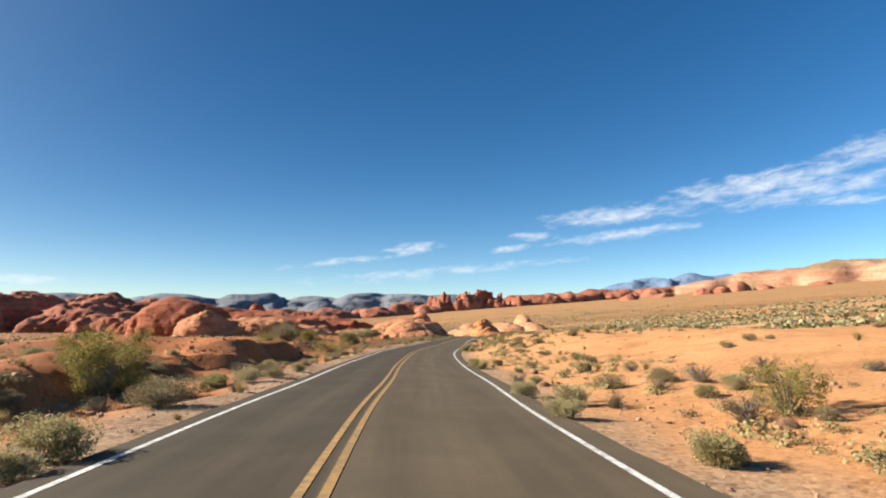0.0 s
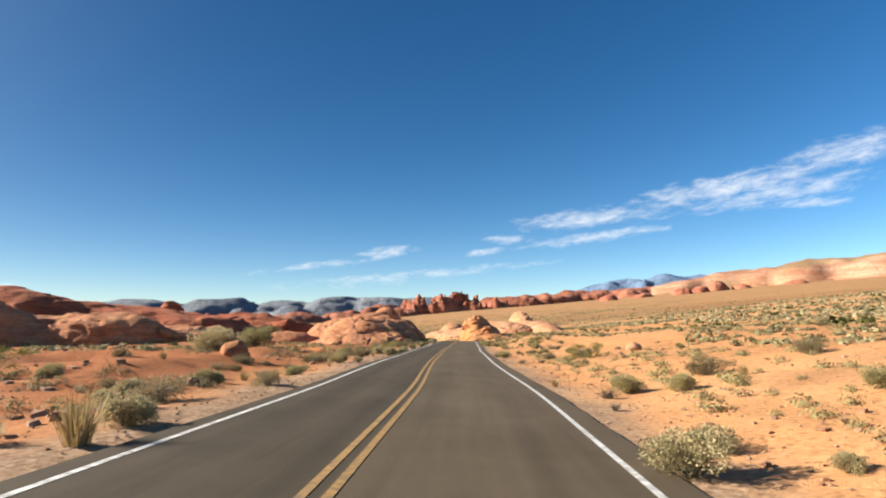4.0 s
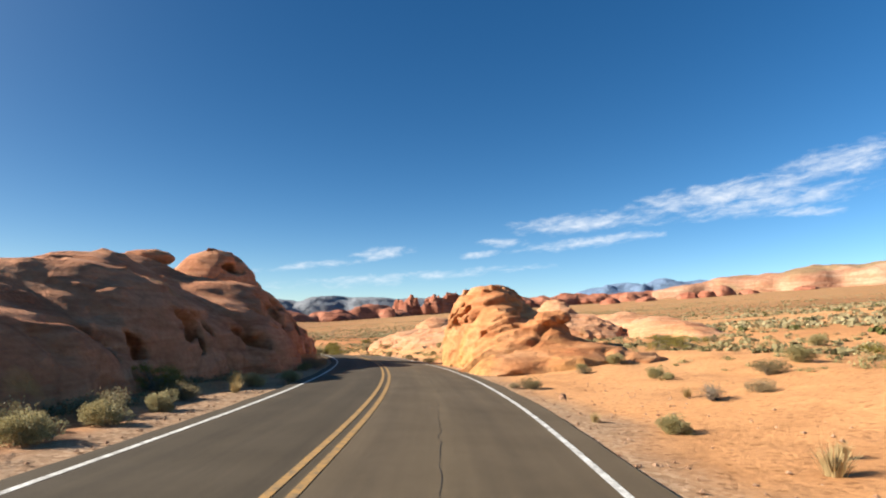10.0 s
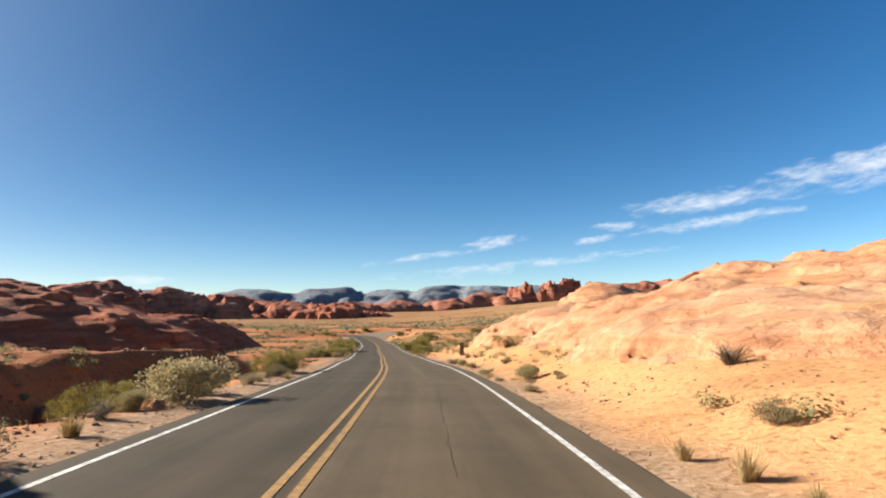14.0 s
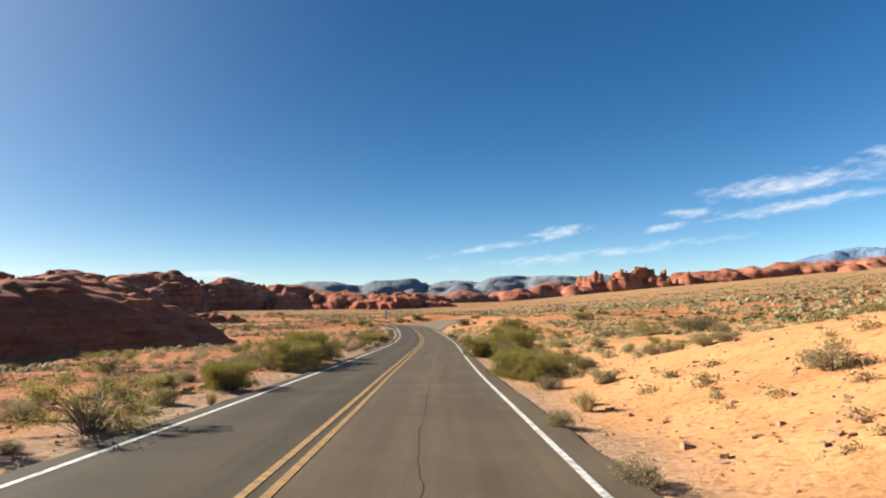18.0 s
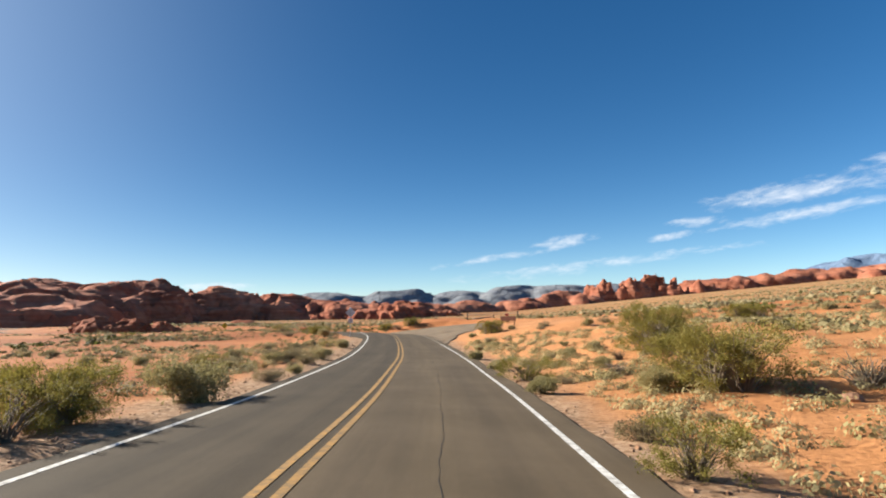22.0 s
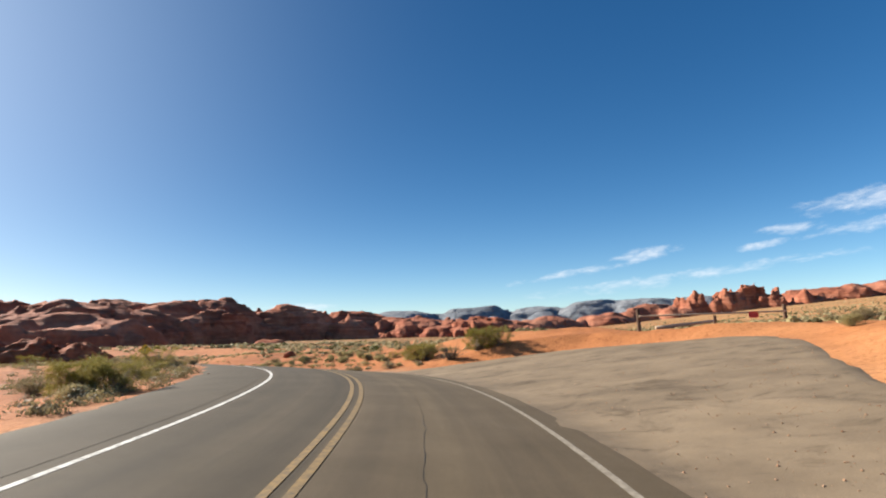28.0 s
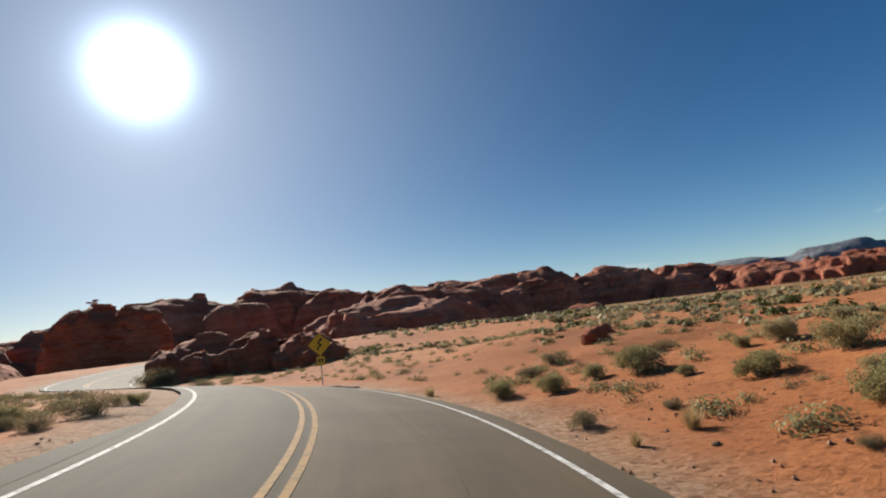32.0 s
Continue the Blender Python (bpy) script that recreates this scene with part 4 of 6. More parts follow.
rock("slickrock", [(13.5, 243, -6.6, 7.5, 17, 3.8, 12, 0), (9.6, 262, -7.2, 7.5, 14, 3.8, 14, 0), (18, 256, -6.4, 10, 18, 4.8, 12, 0), (5.4, 276, -7.8, 6.4, 11, 4.0, 15, 0), (10, 272, -7.4, 8, 12, 4.6, 14, 0), (18, 264, -4.2, 3.4, 4.6, 4.4, 0, 0), (26, 250, -5, 10, 22, 5.2, 8, 0)], PALE_ROCK, 0.36,
     seed=19, soft=2.4, lump=0.55, lump_size=4.5, grain=0.12, bed=0.3, bed_size=0.9, crack=0.18, pits=0.15, pit_size=0.9, ragged=0.12, caves=[(263, -1.0, 0.8, 1.5), (265.5, -0.4, 0.6, 1.2), (261, -2.0, 0.6, 1.4)], label="pale orange broken slickrock bank beside the road", category="rock outcrop")
rock("slickrock", [(-54.5, 263.0, -18.0, 27.8, 37.8, 19.4, 118, 0), (-51.8, 302.1, -18.0, 14.5, 45.5, 15.7, 10, 0), (-58, 262, -16, 24, 32, 17, 0, 0), (-40, 246, -18, 18, 24, 14, 0, 0)], RED_ROCK, 0.6, seed=23, soft=4.0, lump=1.1, lump_size=7,
     grain=0.22, bed=0.6, bed_size=1.4, crack=0.35, label="red-brown sandstone slope with ledges", category="rock slope")
rock("slickrock", [(-28, 181, -5.4, 9, 7, 3.6, 10, 0), (-24, 178, -5.6, 5, 5, 3.0, 10, 0)], PINK_ROCK, 0.35, seed=27, soft=1.5, lump=0.7, lump_size=4, bed=0.3, label="low pink sandstone mound", category="rock outcrop")
rock("slickrock", [(-55, 163, -3.6, 16, 8, 5.4, -12, 0), (-42, 168, -4.2, 12, 6, 4.0, -20, 0), (-66, 158, -3, 8, 7, 6.4, 0, 0)], PINK_ROCK, 0.5, seed=31, soft=2, lump=1.2, lump_size=5, grain=0.2,
     bed=0.5, bed_size=1.2, crack=0.3, label="long pink sandstone ledge with dark hollows", category="rock outcrop")
rock("rock_slope", [(-80, 215, -4, 42, 20, 8.5, -8, 0), (-52, 232, -4.5, 26, 14, 6.5, -14, 0), (-95, 205, 0, 14, 10, 9, 0, 0)], RED_ROCK, 0.9, seed=35, soft=5, lump=2.0, lump_size=11, grain=0.3, bed=0.7, bed_size=2,
     crack=0.4, label="broad red-orange sandstone slope", category="rock slope")
rock("rock_slope", [(-98, 286, -6, 30, 14, 9, -20, 0), (-95, 291, 2, 5, 4.5, 7.6, 0, 0), (-80, 270, -6, 18, 10, 6.5, -10, 0)], RED_ROCK, 0.9, seed=39, soft=3, lump=1.6, lump_size=8, grain=0.3, bed=0.8,
     bed_size=2.0, crack=0.4, label="red sandstone knoll with a knob on top", category="rock slope")
rock("rock_outcrop", [(-118, 417.5, -8.6, 4.5, 4, 3.2, 0, 0), (-124, 413.5, -8.6, 4.5, 3.6, 3.6, 20, 0), (-112, 420, -8.8, 4, 3.6, 2.6, 0, 0), (-120, 410.5, -8.8, 4.2, 3.0, 2.6, 0, 0)], RED_ROCK, 0.4, seed=41, soft=1, lump=0.8, lump_size=2.4, bed=0.5, bed_size=0.9, crack=0.5, ragged=0.7,
     label="dark red broken rocks beside the bend", category="rock outcrop")
rock("rock_outcrop", [(-214, 409, -9, 13, 10, 17, 0, 0), (-226, 414, -9, 17, 12, 12, 0, 0), (-206, 417, -9, 9, 8, 14.5, 0, 0)], RED_ROCK, 0.8, seed=43, soft=2, lump=1.6, lump_size=6, bed=0.9, bed_size=2.2, crack=0.8, ragged=1.2,
     label="blocky dark red sandstone butte beyond the bend", category="rock outcrop")
rock("slickrock", [(-146, 384, -9, 18, 11, 6.4, -10, 0), (-168, 388, -9, 15, 10, 6, 0, 0)], RED_ROCK, 0.6, seed=45, soft=3, lump=0.9, lump_size=6, bed=0.4, bed_size=1.4, label="smooth red-orange sandstone slope beyond the bend", category="rock slope")
rock("rock", [(-147, 500, -10, 7, 5, 4.6, 0, 0)], RED_ROCK, 0.5, seed=47, soft=1, lump=0.8, lump_size=3, label="lone orange-red boulder on the flat", category="rock")


def ridge(name, spots, mat, step, seed, label, lump, size, bed, bsize, crack=0.0, soft=20.0, ragged=0.0, extra=4, group="", whole=False, cap=None):
    """A broken ridge: big swollen masses, smaller knobs on their flanks, gullies between."""
    root = tagged(new(name), label, "mountain" if "mountain" in name else "hill" if name == "hill" else "rock ridge", group)
    rng = np.random.RandomState(seed)
    for i, (x, y, r, top) in enumerate(spots):
        if i == 0 or not whole:
            blobs = []
        g = at_ground(x, y)
        h = top - g
        blobs.append((x, y, g - 0.15 * h, r, r * rng.uniform(0.7, 1.0), h * 1.05, rng.uniform(0, 90), rng.uniform(-6, 6)))
        for k in range(extra):
            a, q = rng.uniform(0, 6.28), rng.uniform(0.4, 1.0)
            blobs.append((x + math.cos(a) * r * q, y + math.sin(a) * r * q, g - 0.2 * h, r * rng.uniform(0.26, 0.5), r * rng.uniform(0.26, 0.45), h * rng.uniform(0.55, 0.94), rng.uniform(0, 90), rng.uniform(-12, 12)))
        if not whole or i == len(spots) - 1:
            rock("cliff" if "ridge" in name else "slope", blobs, mat, step, seed + 3 * i, soft, lump, size, lump * 0.3, bed, bsize, (0.12, 0.06), ragged=ragged, crack=crack, parent=root, cap=cap, stand=True)
    return root


ridge("rock_ridge", [(-300, 540, 40, 10), (-365, 590, 50, 22), (-410, 650, 55, 26), (-450, 740, 60, 38), (-500, 830, 70, 46), (-470, 920, 65, 42), (-420, 980, 75, 36), (-340, 990, 70, 22), (-260, 970, 60, 14), (-560, 760, 70, 46)],
      RIDGE_ROCK, 3.0, 51, "long dark red sandstone ridge across the valley", 6, 22, 3.0, 9, 3.0, 8, 4.2, 6)
ridge("rock_ridge", [(-430, 470, 46, 31), (-520, 560, 60, 47), (-410, 415, 36, 24), (-600, 480, 70, 48), (-475, 590, 42, 37)], RIDGE_ROCK, 3.0, 55, "dark red sandstone ridge with knobs", 6, 22, 3.0, 9, 3.0, 8, 4.0, 6)
ridge("rock_ridge", [(-420, 360, 40, 20), (-350, 335, 26, 10), (-470, 300, 50, 30), (-520, 210, 60, 34), (-450, 130, 50, 26)], RIDGE_ROCK, 3.6, 57, "dark red sandstone ridge above the desert floor", 6, 22, 3.0, 9, 3.0, 8, 4.0, 6)
def crags(label):
    """A fin of weathered spires standing close together."""
    root = tagged(new("rock_ridge"), label, "rock ridge")
    rng = np.random.RandomState(61)
    along = (-130, -70, -30, -12, 12, 38, 70, 111, 140, 170, 200, 245, 295, 350)
    tops = (62, 98, 140, 158, 142, 112, 140, 166, 150, 164, 146, 152, 116, 84)
    blobs = [(x, 2715, 10, 34, 40, 0.62 * h, 0, 0) for x, h in zip(along, tops)]
    for k in range(130):
        x = rng.uniform(-125, 340)
        h = np.interp(x, along, tops) * (rng.uniform(0.80, 0.97) if k < 50 else rng.uniform(0.45, 0.8))
        r = rng.uniform(12, 22)
        blobs.append((x, 2700 + (rng.uniform(-14, 24) if k < 50 else rng.uniform(-48, -15)), 10, r, r * rng.uniform(1.0, 2.0), h - 10, rng.uniform(0, 90), rng.uniform(-5, 5)))
    rock("cliff", blobs, CRAG_ROCK, 5.0, 62, 8.0, 4.5, 20, 1.2, 2.0, 14, (0.12, 0.06), ragged=1.5, crack=1.2, parent=root, stand=True)


crags("jagged red sandstone crags far up the valley")
ridge("rock_ridge", [(-150, 2350, 110, 92), (-270, 2250, 100, 66), (-420, 2150, 120, 60), (-560, 2000, 130, 52), (-700, 1800, 120, 52), (-640, 1500, 120, 40), (-500, 1350, 100, 26)], CRAG_ROCK, 10, 63, "low jumbled red crags on the valley floor", 7, 42, 4, 24, 5, 6, 6, 9)
ridge("rock_ridge", [(400, 2900, 120, 150), (520, 2900, 130, 158), (660, 2950, 130, 162), (800, 3000, 140, 182), (950, 2980, 130, 178), (1090, 2950, 130, 192), (1230, 2950, 120, 196), (1400, 2880, 90, 222)], CRAG_ROCK, 12, 65, "pale red low cliffs along the far plain", 9, 45, 5, 22, 6, 12, 9, 10, whole=True)
ridge("rock_ridge", [(620, 1900, 34, 98), (760, 1960, 30, 108), (890, 1950, 36, 122), (985, 2010, 30, 132), (1085, 2090, 46, 160), (1160, 2060, 34, 140), (1330, 2020, 40, 150)], CRAG_ROCK, 8, 67, "scattered red sandstone outcrops on the far plain", 4, 24, 3, 14, 3, 6, 3, 6)
ridge("mountain", [(-1300, 3900, 330, 235), (-1230, 3900, 140, 262), (-900, 4050, 380, 205), (-560, 4050, 330, 235), (-250, 4100, 340, 232), (60, 4150, 360, 225), (-1750, 3700, 400, 205), (-2200, 3400, 400, 190)], HAZE_GREY, 24, 71,
      "mesas on the horizon, distance haze painted into their grey-blue colour", 14, 110, 12, 50, 0, 20, 16, 6, whole=True, cap=206.0)
ridge("mountain", [(1330, 4150, 240, 300), (1520, 4100, 240, 345), (1760, 4000, 260, 372), (1990, 3920, 260, 352)], HAZE_BLUE, 30, 73, "pale mountain on the horizon, distance haze painted into its blue colour", 14, 150, 8, 60, 0, 40, 14, 5, whole=True)
ridge("hill", [(1330, 2960, 150, 196), (1490, 2900, 180, 228), (1660, 2800, 200, 262), (1820, 2650, 300, 290), (2040, 2440, 330, 308), (2300, 2150, 380, 318), (2600, 1800, 420, 330), (2850, 1300, 450, 340)], SAND_HILL, 26, 75, "long sandy orange hill beyond the plain", 10, 130, 4, 50, 0, 60, 10, 4, whole=True)


# ---- plants ----
def leaf_cloud(rng, n, place, size, up=0.3):
    """n small leaf blades at the places given, most of them grown outwards."""
    P = place(n)
    a = rng.normal(size=(n, 3)) + 1.6 * (P - P.mean(0) * np.array([1, 1, 0.5])) / (np.linalg.norm(P - P.mean(0), axis=1)[:, None] + 0.05)
    a[:, 2] = np.abs(a[:, 2]) * up + a[:, 2] * (1 - up)
    a /= np.linalg.norm(a, axis=1)[:, None]
    b = np.cross(a, rng.normal(size=(n, 3)))
    b /= np.linalg.norm(b, axis=1)[:, None]
    L = size * rng.uniform(0.6, 1.4, (n, 1))
    tip, mid = P + a * L, P + a * L * 0.5
    side = b * L * 0.28
    V = np.stack([P, mid + side, tip, mid - side], 1).reshape(-1, 3)
    F = np.arange(4 * n).reshape(n, 4)
    return V, F


def twigs(rng, ends, thick):
    """Bent stems from the root out to each end."""
    V, F = [], []
    for e in ends:
        m = e * np.array([0.45, 0.45, 0.62]) + rng.normal(size=3) * 0.03
        pts = [np.array([0.0, 0.0, -0.05]) + rng.normal(size=3) * np.array([0.04, 0.04, 0]), m, e]
        k = len(V) * 3
        for q, w in zip(pts, (1.0, 0.65, 0.25)):
            V.append(np.array([[q[0] + thick * w * math.cos(t), q[1] + thick * w * math.sin(t), q[2]] for t in (0, 2.09, 4.19)]))
        for lev in (0, 3):
            for i in range(3):
                F.append((k + lev + i, k + lev + (i + 1) % 3, k + lev + 3 + (i + 1) % 3, k + lev + 3 + i))
    return np.vstack(V), np.array(F)


def bush_kind(name, label, leaves, count, leaf, height, spread, open_, stems, seed, flowers=None, category="bush", shell=0.5, low=0.22, clumps=13):
    """One bush about 1 m across: stems and a ragged crown in several clumps."""
    rng = np.random.RandomState(seed)
    lobes = [(rng.uniform(-1, 1, 2) * 0.5 * spread * open_, rng.uniform(low, 0.78) * height, rng.uniform(0.16, 0.33) * spread * (13 / clumps) ** 0.4) for _ in range(clumps)]
    lobes.append((np.zeros(2), 0.5 * height, 0.42 * spread))

    def place(n):
        pick = rng.randint(0, len(lobes), n)
        C = np.array([[l[0][0], l[0][1], l[1]] for l in lobes])[pick]
        R = np.array([l[2] for l in lobes])[pick]
        v = rng.normal(size=(n, 3))
        v /= np.linalg.norm(v, axis=1)[:, None]
        rad = R * (shell + (1 - shell) * rng.uniform(0, 1, n))
        P = C + v * rad[:, None] * np.array([1, 1, 0.75])
        P[:, 2] = np.abs(P[:, 2] - 0.03) + 0.02
        return P

    root = new(name)
    tagged(root, label, category, category + "es beside the road" if category == "bush" else category + "s beside the road")
    if stems:
        V, F = twigs(rng, place(stems), 0.011 * max(1.0, height))
        tagged(part("branchwork", mesh_of("branchwork", V, F, TWIG), root, "tangle of thin grey stems"), kind="stuff")
    V, F = leaf_cloud(rng, count, place, leaf)
    tagged(part("crown", mesh_of("crown", V, F, leaves, False), root, "crown of small dry leaves"), kind="stuff")
    if flowers:
        V, F = leaf_cloud(rng, count // 4, lambda n: place(n) + np.array([0, 0, 0.03]), leaf * 0.8)
        tagged(part("blossom", mesh_of("blossom", V, F, flowers, False), root, "yellow flower heads"), kind="stuff")
    return root


def grass_kind(name, label, seed):
    rng = np.random.RandomState(seed)
    n = 170
    a = rng.uniform(0, 6.28, n)
    lean = rng.uniform(0.05, 0.75, n)
    L = rng.uniform(0.25, 0.6, n)
    base = np.stack([np.cos(a), np.sin(a), 0 * a], 1) * rng.uniform(0, 0.13, (n, 1))
    tip = base + np.stack([np.cos(a) * np.sin(lean), np.sin(a) * np.sin(lean), np.cos(lean)], 1) * L[:, None]
    mid = (base + tip) / 2 + np.array([0, 0, 0.04])
    side = np.stack([-np.sin(a), np.cos(a), 0 * a], 1) * 0.008
    V = np.stack([base - side, base + side, mid + side, mid - side, tip], 1).reshape(-1, 3)
    k = 5 * np.arange(n)
    F = np.vstack([np.stack([k, k + 1, k + 2, k + 3], 1), np.stack([k + 3, k + 2, k + 4, k + 4], 1)])
    me = bpy.data.meshes.new("grass")
    faces = [tuple(f) for f in F[:n]] + [tuple(f[:3]) for f in F[n:]]
    me.from_pydata([tuple(v) for v in V], [], faces)
    me.materials.append(STRAW)
    return tagged(new(name, me), label, "grass tuft", "grass tufts beside the road")


KINDS = {
    "sage": [bush_kind("sagebrush", "rounded grey-green sagebrush on sandy soil", SAGE, 7600, 0.034, 0.52, 1.0, 0.62, 26, 100 + k, shell=0.62, clumps=24) for k in range(4)],
    "creosote": [bush_kind("creosote_bush", "tall open green creosote bush with bare stems", CREOSOTE, 10000, 0.022, 0.85, 1.05, 1.0, 80, 200 + k, shell=0.1, low=0.10, clumps=40) for k in range(3)],
    "dark": [bush_kind("blackbrush", "low dark brown-grey scrub bush", DARK_SCRUB, 5000, 0.028, 0.44, 1.0, 0.7, 60, 300 + k, shell=0.55, clumps=22) for k in range(3)],
    "twiggy": [bush_kind("dead_bush", "dry leafless bush of tangled grey twigs", DARK_SCRUB, 260, 0.035, 0.5, 1.0, 0.8, 170, 400 + k) for k in range(2)],
    "yellow": [bush_kind("brittlebush", "small green bush with yellow flowers", SAGE, 1300, 0.036, 0.4, 1.0, 0.6, 20, 500, YELLOW_BLOOM)],
    "grass": [grass_kind("grass_tuft", "dry straw-coloured grass tuft", 600 + k) for k in range(2)],
}
first_use = {k: list(v) for k, v in KINDS.items()}


def plant(kind, x, y, size, rng, tall=1.0):
    src = KINDS[kind][rng.randint(len(KINDS[kind]))]
    z = at_ground(x, y)
    sc = (size * rng.uniform(0.9, 1.1), size * rng.uniform(0.9, 1.1), size * tall)
    m = Matrix.LocRotScale((x, y, z - 0.02), Euler((rng.uniform(-0.08, 0.08), rng.uniform(-0.08, 0.08), rng.uniform(0, 6.28))), None)
    fresh = first_use[kind]
    if src in fresh:
        fresh.remove(src)
        ob = src
        ob.matrix_basis = m
    else:
        ob = copy_thing(src, m)
    ob.scale = sc
    return ob


prng = np.random.RandomState(5)
TAKEN = []


def row(kind, spots):
    for s, d, size, *tall in spots:
        if kind == "creosote" and size > 2.0:              # a clump of several bushes
            high = (tall[0] if tall else 1.0) * 1.45
            for k in range(4):
                ds, dd = prng.uniform(-0.32, 0.32) * size, abs(d) + prng.uniform(-0.2, 0.3) * size
                x, y, z = road_place(s + ds, math.copysign(max(dd, 3.7 + 0.2 * size), d))
                plant(kind, float(x), float(y), size * 0.55, prng, high * prng.uniform(0.75, 1.05))
            x, y, z = road_place(s, d)
            TAKEN.append((float(x), float(y), size * 0.5))
            continue
        x, y, z = road_place(s, d)
        plant(kind, float(x), float(y), size, prng, tall[0] if tall else 1.0)
        TAKEN.append((float(x), float(y), size * 0.5))


# plants beside the road: distance along it, to its right, breadth, and height for its breadth
row("creosote", [
     (10.8, 8.2, 1.37), (18.1, -8.4, 3.32), (66.3, -17.2, 4.2, 0.7), (73.2, -16.3, 2.7, 0.8), (181.1, 13.8, 1.76, 0.7), (248.9, -4.7, 2.59, 0.7), (257.7, 8, 1.65, 0.7), 
     (269.5, -16.8, 1.16, 0.7), (281.2, -4.1, 1.84, 0.75), (287.9, -4.2, 2.12, 0.75), (296.8, -4.8, 3.2, 0.8), (292.7, 6.4, 1.48, 0.7), (292.9, 4.7, 2.26, 0.8), 
     (295.3, -4.1, 1.94, 0.8), (296.5, 5.2, 2.6, 0.8), (291.6, 5.0, 2.1, 0.8), (301.8, 6.1, 2.9, 1.1), (299.7, -4.6, 3.07, 0.95), (308.0, 4.4, 2.7, 0.8), (332.5, 9.0, 3.6, 0.85), (324.6, 4.5, 1.0), (327.2, -5.2, 2.6, 0.8), (337.2, 4.7, 1.79, 0.6), 
     (339.4, 10, 0.99), (341.7, 10.5, 3.81, 0.8), (343.5, -6.5, 0.65, 0.6), (358, 25.3, 3.15, 0.7)])
row("creosote", [(278.8, -5.4, 2.3, 0.85), (303.4, -4.3, 2.4, 0.95), (404.5, 10.0, 2.6, 0.85), (371.5, 8.6, 2.5, 0.9), (236.0, -6.2, 2.2, 0.8),
     (362.5, -5.5, 0.96, 0.7), (392.8, -7.4, 2.71, 0.7), (400.4, -7.8, 1.63, 0.6), (407.8, 7.2, 2.5, 0.9), (413, 8.4, 1, 0.7)])
row("sage", [(173.2, -4.9, 1.3), (174.8, -5.7, 1.2, 1.3), (176.2, -4.9, 1.0), (178.2, -4.7, 0.95), (180.3, -4.6, 0.85), (187.2, -4.5, 0.9),
     (7, -3.7, 0.73), (7.2, 4.9, 0.9), (7.9, -3.8, 1.13), (11.3, 4, 0.79), (13.8, 8, 0.61), (15.9, 4, 0.85), (30.4, 4.3, 0.89), (31.8, 4, 0.66), (31.9, 5.1, 0.31), 
     (33.6, 5.6, 0.8), (34.3, 4.3, 0.88), (57.1, 5.9, 0.69), (57.8, 6.1, 0.58), (58.8, 5.2, 0.81), (60.4, 4.1, 0.45), (62.9, 4.4, 1.14), (75.1, 4.3, 1.17), (75.2, -11.8, 2.94), 
     (78.7, -11.8, 1.93), (109, 4.7, 0.85), (110.4, -3.8, 1.2), (110.7, 4.9, 0.87), (111.8, 7.7, 0.59), (111.9, -17.4, 3.66)])
row("sage", [
     (111.9, -3.8, 0.77), (113.1, -3.7, 0.78), (113.1, 8.3, 0.78), (114.5, 6.4, 0.61), (115.9, -3.6, 0.75), (117.9, 9.5, 0.65), (118.6, -3.6, 0.76), (119.5, -17.2, 3.73), 
     (120.2, -3.7, 1), (121.5, 8.6, 1.08), (127.6, 6.1, 0.96), (128.8, -3.8, 1.01), (137.4, -4.4, 0.72), (138.1, 5.6, 1.14), (138.7, -3.6, 0.75), (139.7, 4.8, 0.82), 
     (139.8, -3.7, 0.78), (140.9, 10.4, 1.04), (141.5, 4.6, 1.33), (143.2, -3.8, 1.1), (146.7, -3.7, 0.77), (147.2, 4.4, 1.06), (158.7, 5, 0.79), (159.2, 5.9, 0.92)])
row("sage", [
     (159.8, -3.6, 0.63), (161, -3.7, 0.82), (164.1, 4.9, 0.8), (164.3, 10.5, 0.94), (165, 6, 0.86), (166.6, 4.6, 1.11), (168.8, -3.9, 1.42), (189.7, -3.7, 0.85), 
     (192.5, 8.8, 0.55), (193.4, 10.8, 0.97), (201.1, 5.4, 0.98), (212.7, 11, 2.14), (229.6, 9.2, 1.4), (236.3, -4.5, 2.15), (246.5, 4.4, 0.55), (248.9, 9.3, 1.23), 
     (252.5, 11.8, 0.75), (259.5, 12.2, 1.16), (316, 7.6, 0.96), (316.8, -3.7, 0.58), (317.2, 7, 0.7), (318.1, -6.2, 0.76), (318.5, 8.2, 1.01), (321.4, -3.7, 0.98)])
row("sage", [
     (330.5, 12.3, 1.16), (331.4, -4.3, 1.88), (332.8, 7.2, 1.27), (333.5, 4.4, 0.94), (335.4, 4.8, 0.54), (338.8, 7.8, 0.82), (339.8, -3.7, 0.66), (342, 4.2, 0.8), 
     (348.5, -4.1, 1.17), (348.7, 4.1, 1), (356.5, 5.3, 0.72), (358.1, 5.4, 0.33), (358.6, 6.9, 0.3), (360.7, -4.2, 1.25), (361.8, 8.2, 0.42), (361.9, -4.4, 0.5), 
     (362.9, -4.3, 0.89), (371.4, 7.1, 0.81), (382.2, -7.4, 1.78), (390.4, -7.6, 0.9), (391.2, 17.9, 0.84), (408.7, 6.4, 0.46), (409.8, 9.5, 0.68), (411.1, 10.3, 0.62)])
row("sage", [
     (413, 7.5, 0.82), (414, 7.7, 0.88), (416.6, 8.1, 1.02), (419.5, 7.8, 0.94), (420.4, 8.7, 0.59), (422.5, 8.5, 0.97), (424.3, 8.4, 0.51), (424.7, 11.6, 1.11), 
     (425.1, 14.2, 0.93), (425.2, 10.9, 0.59), (425.9, 8.4, 1.32), (426.8, 7.7, 0.77)])
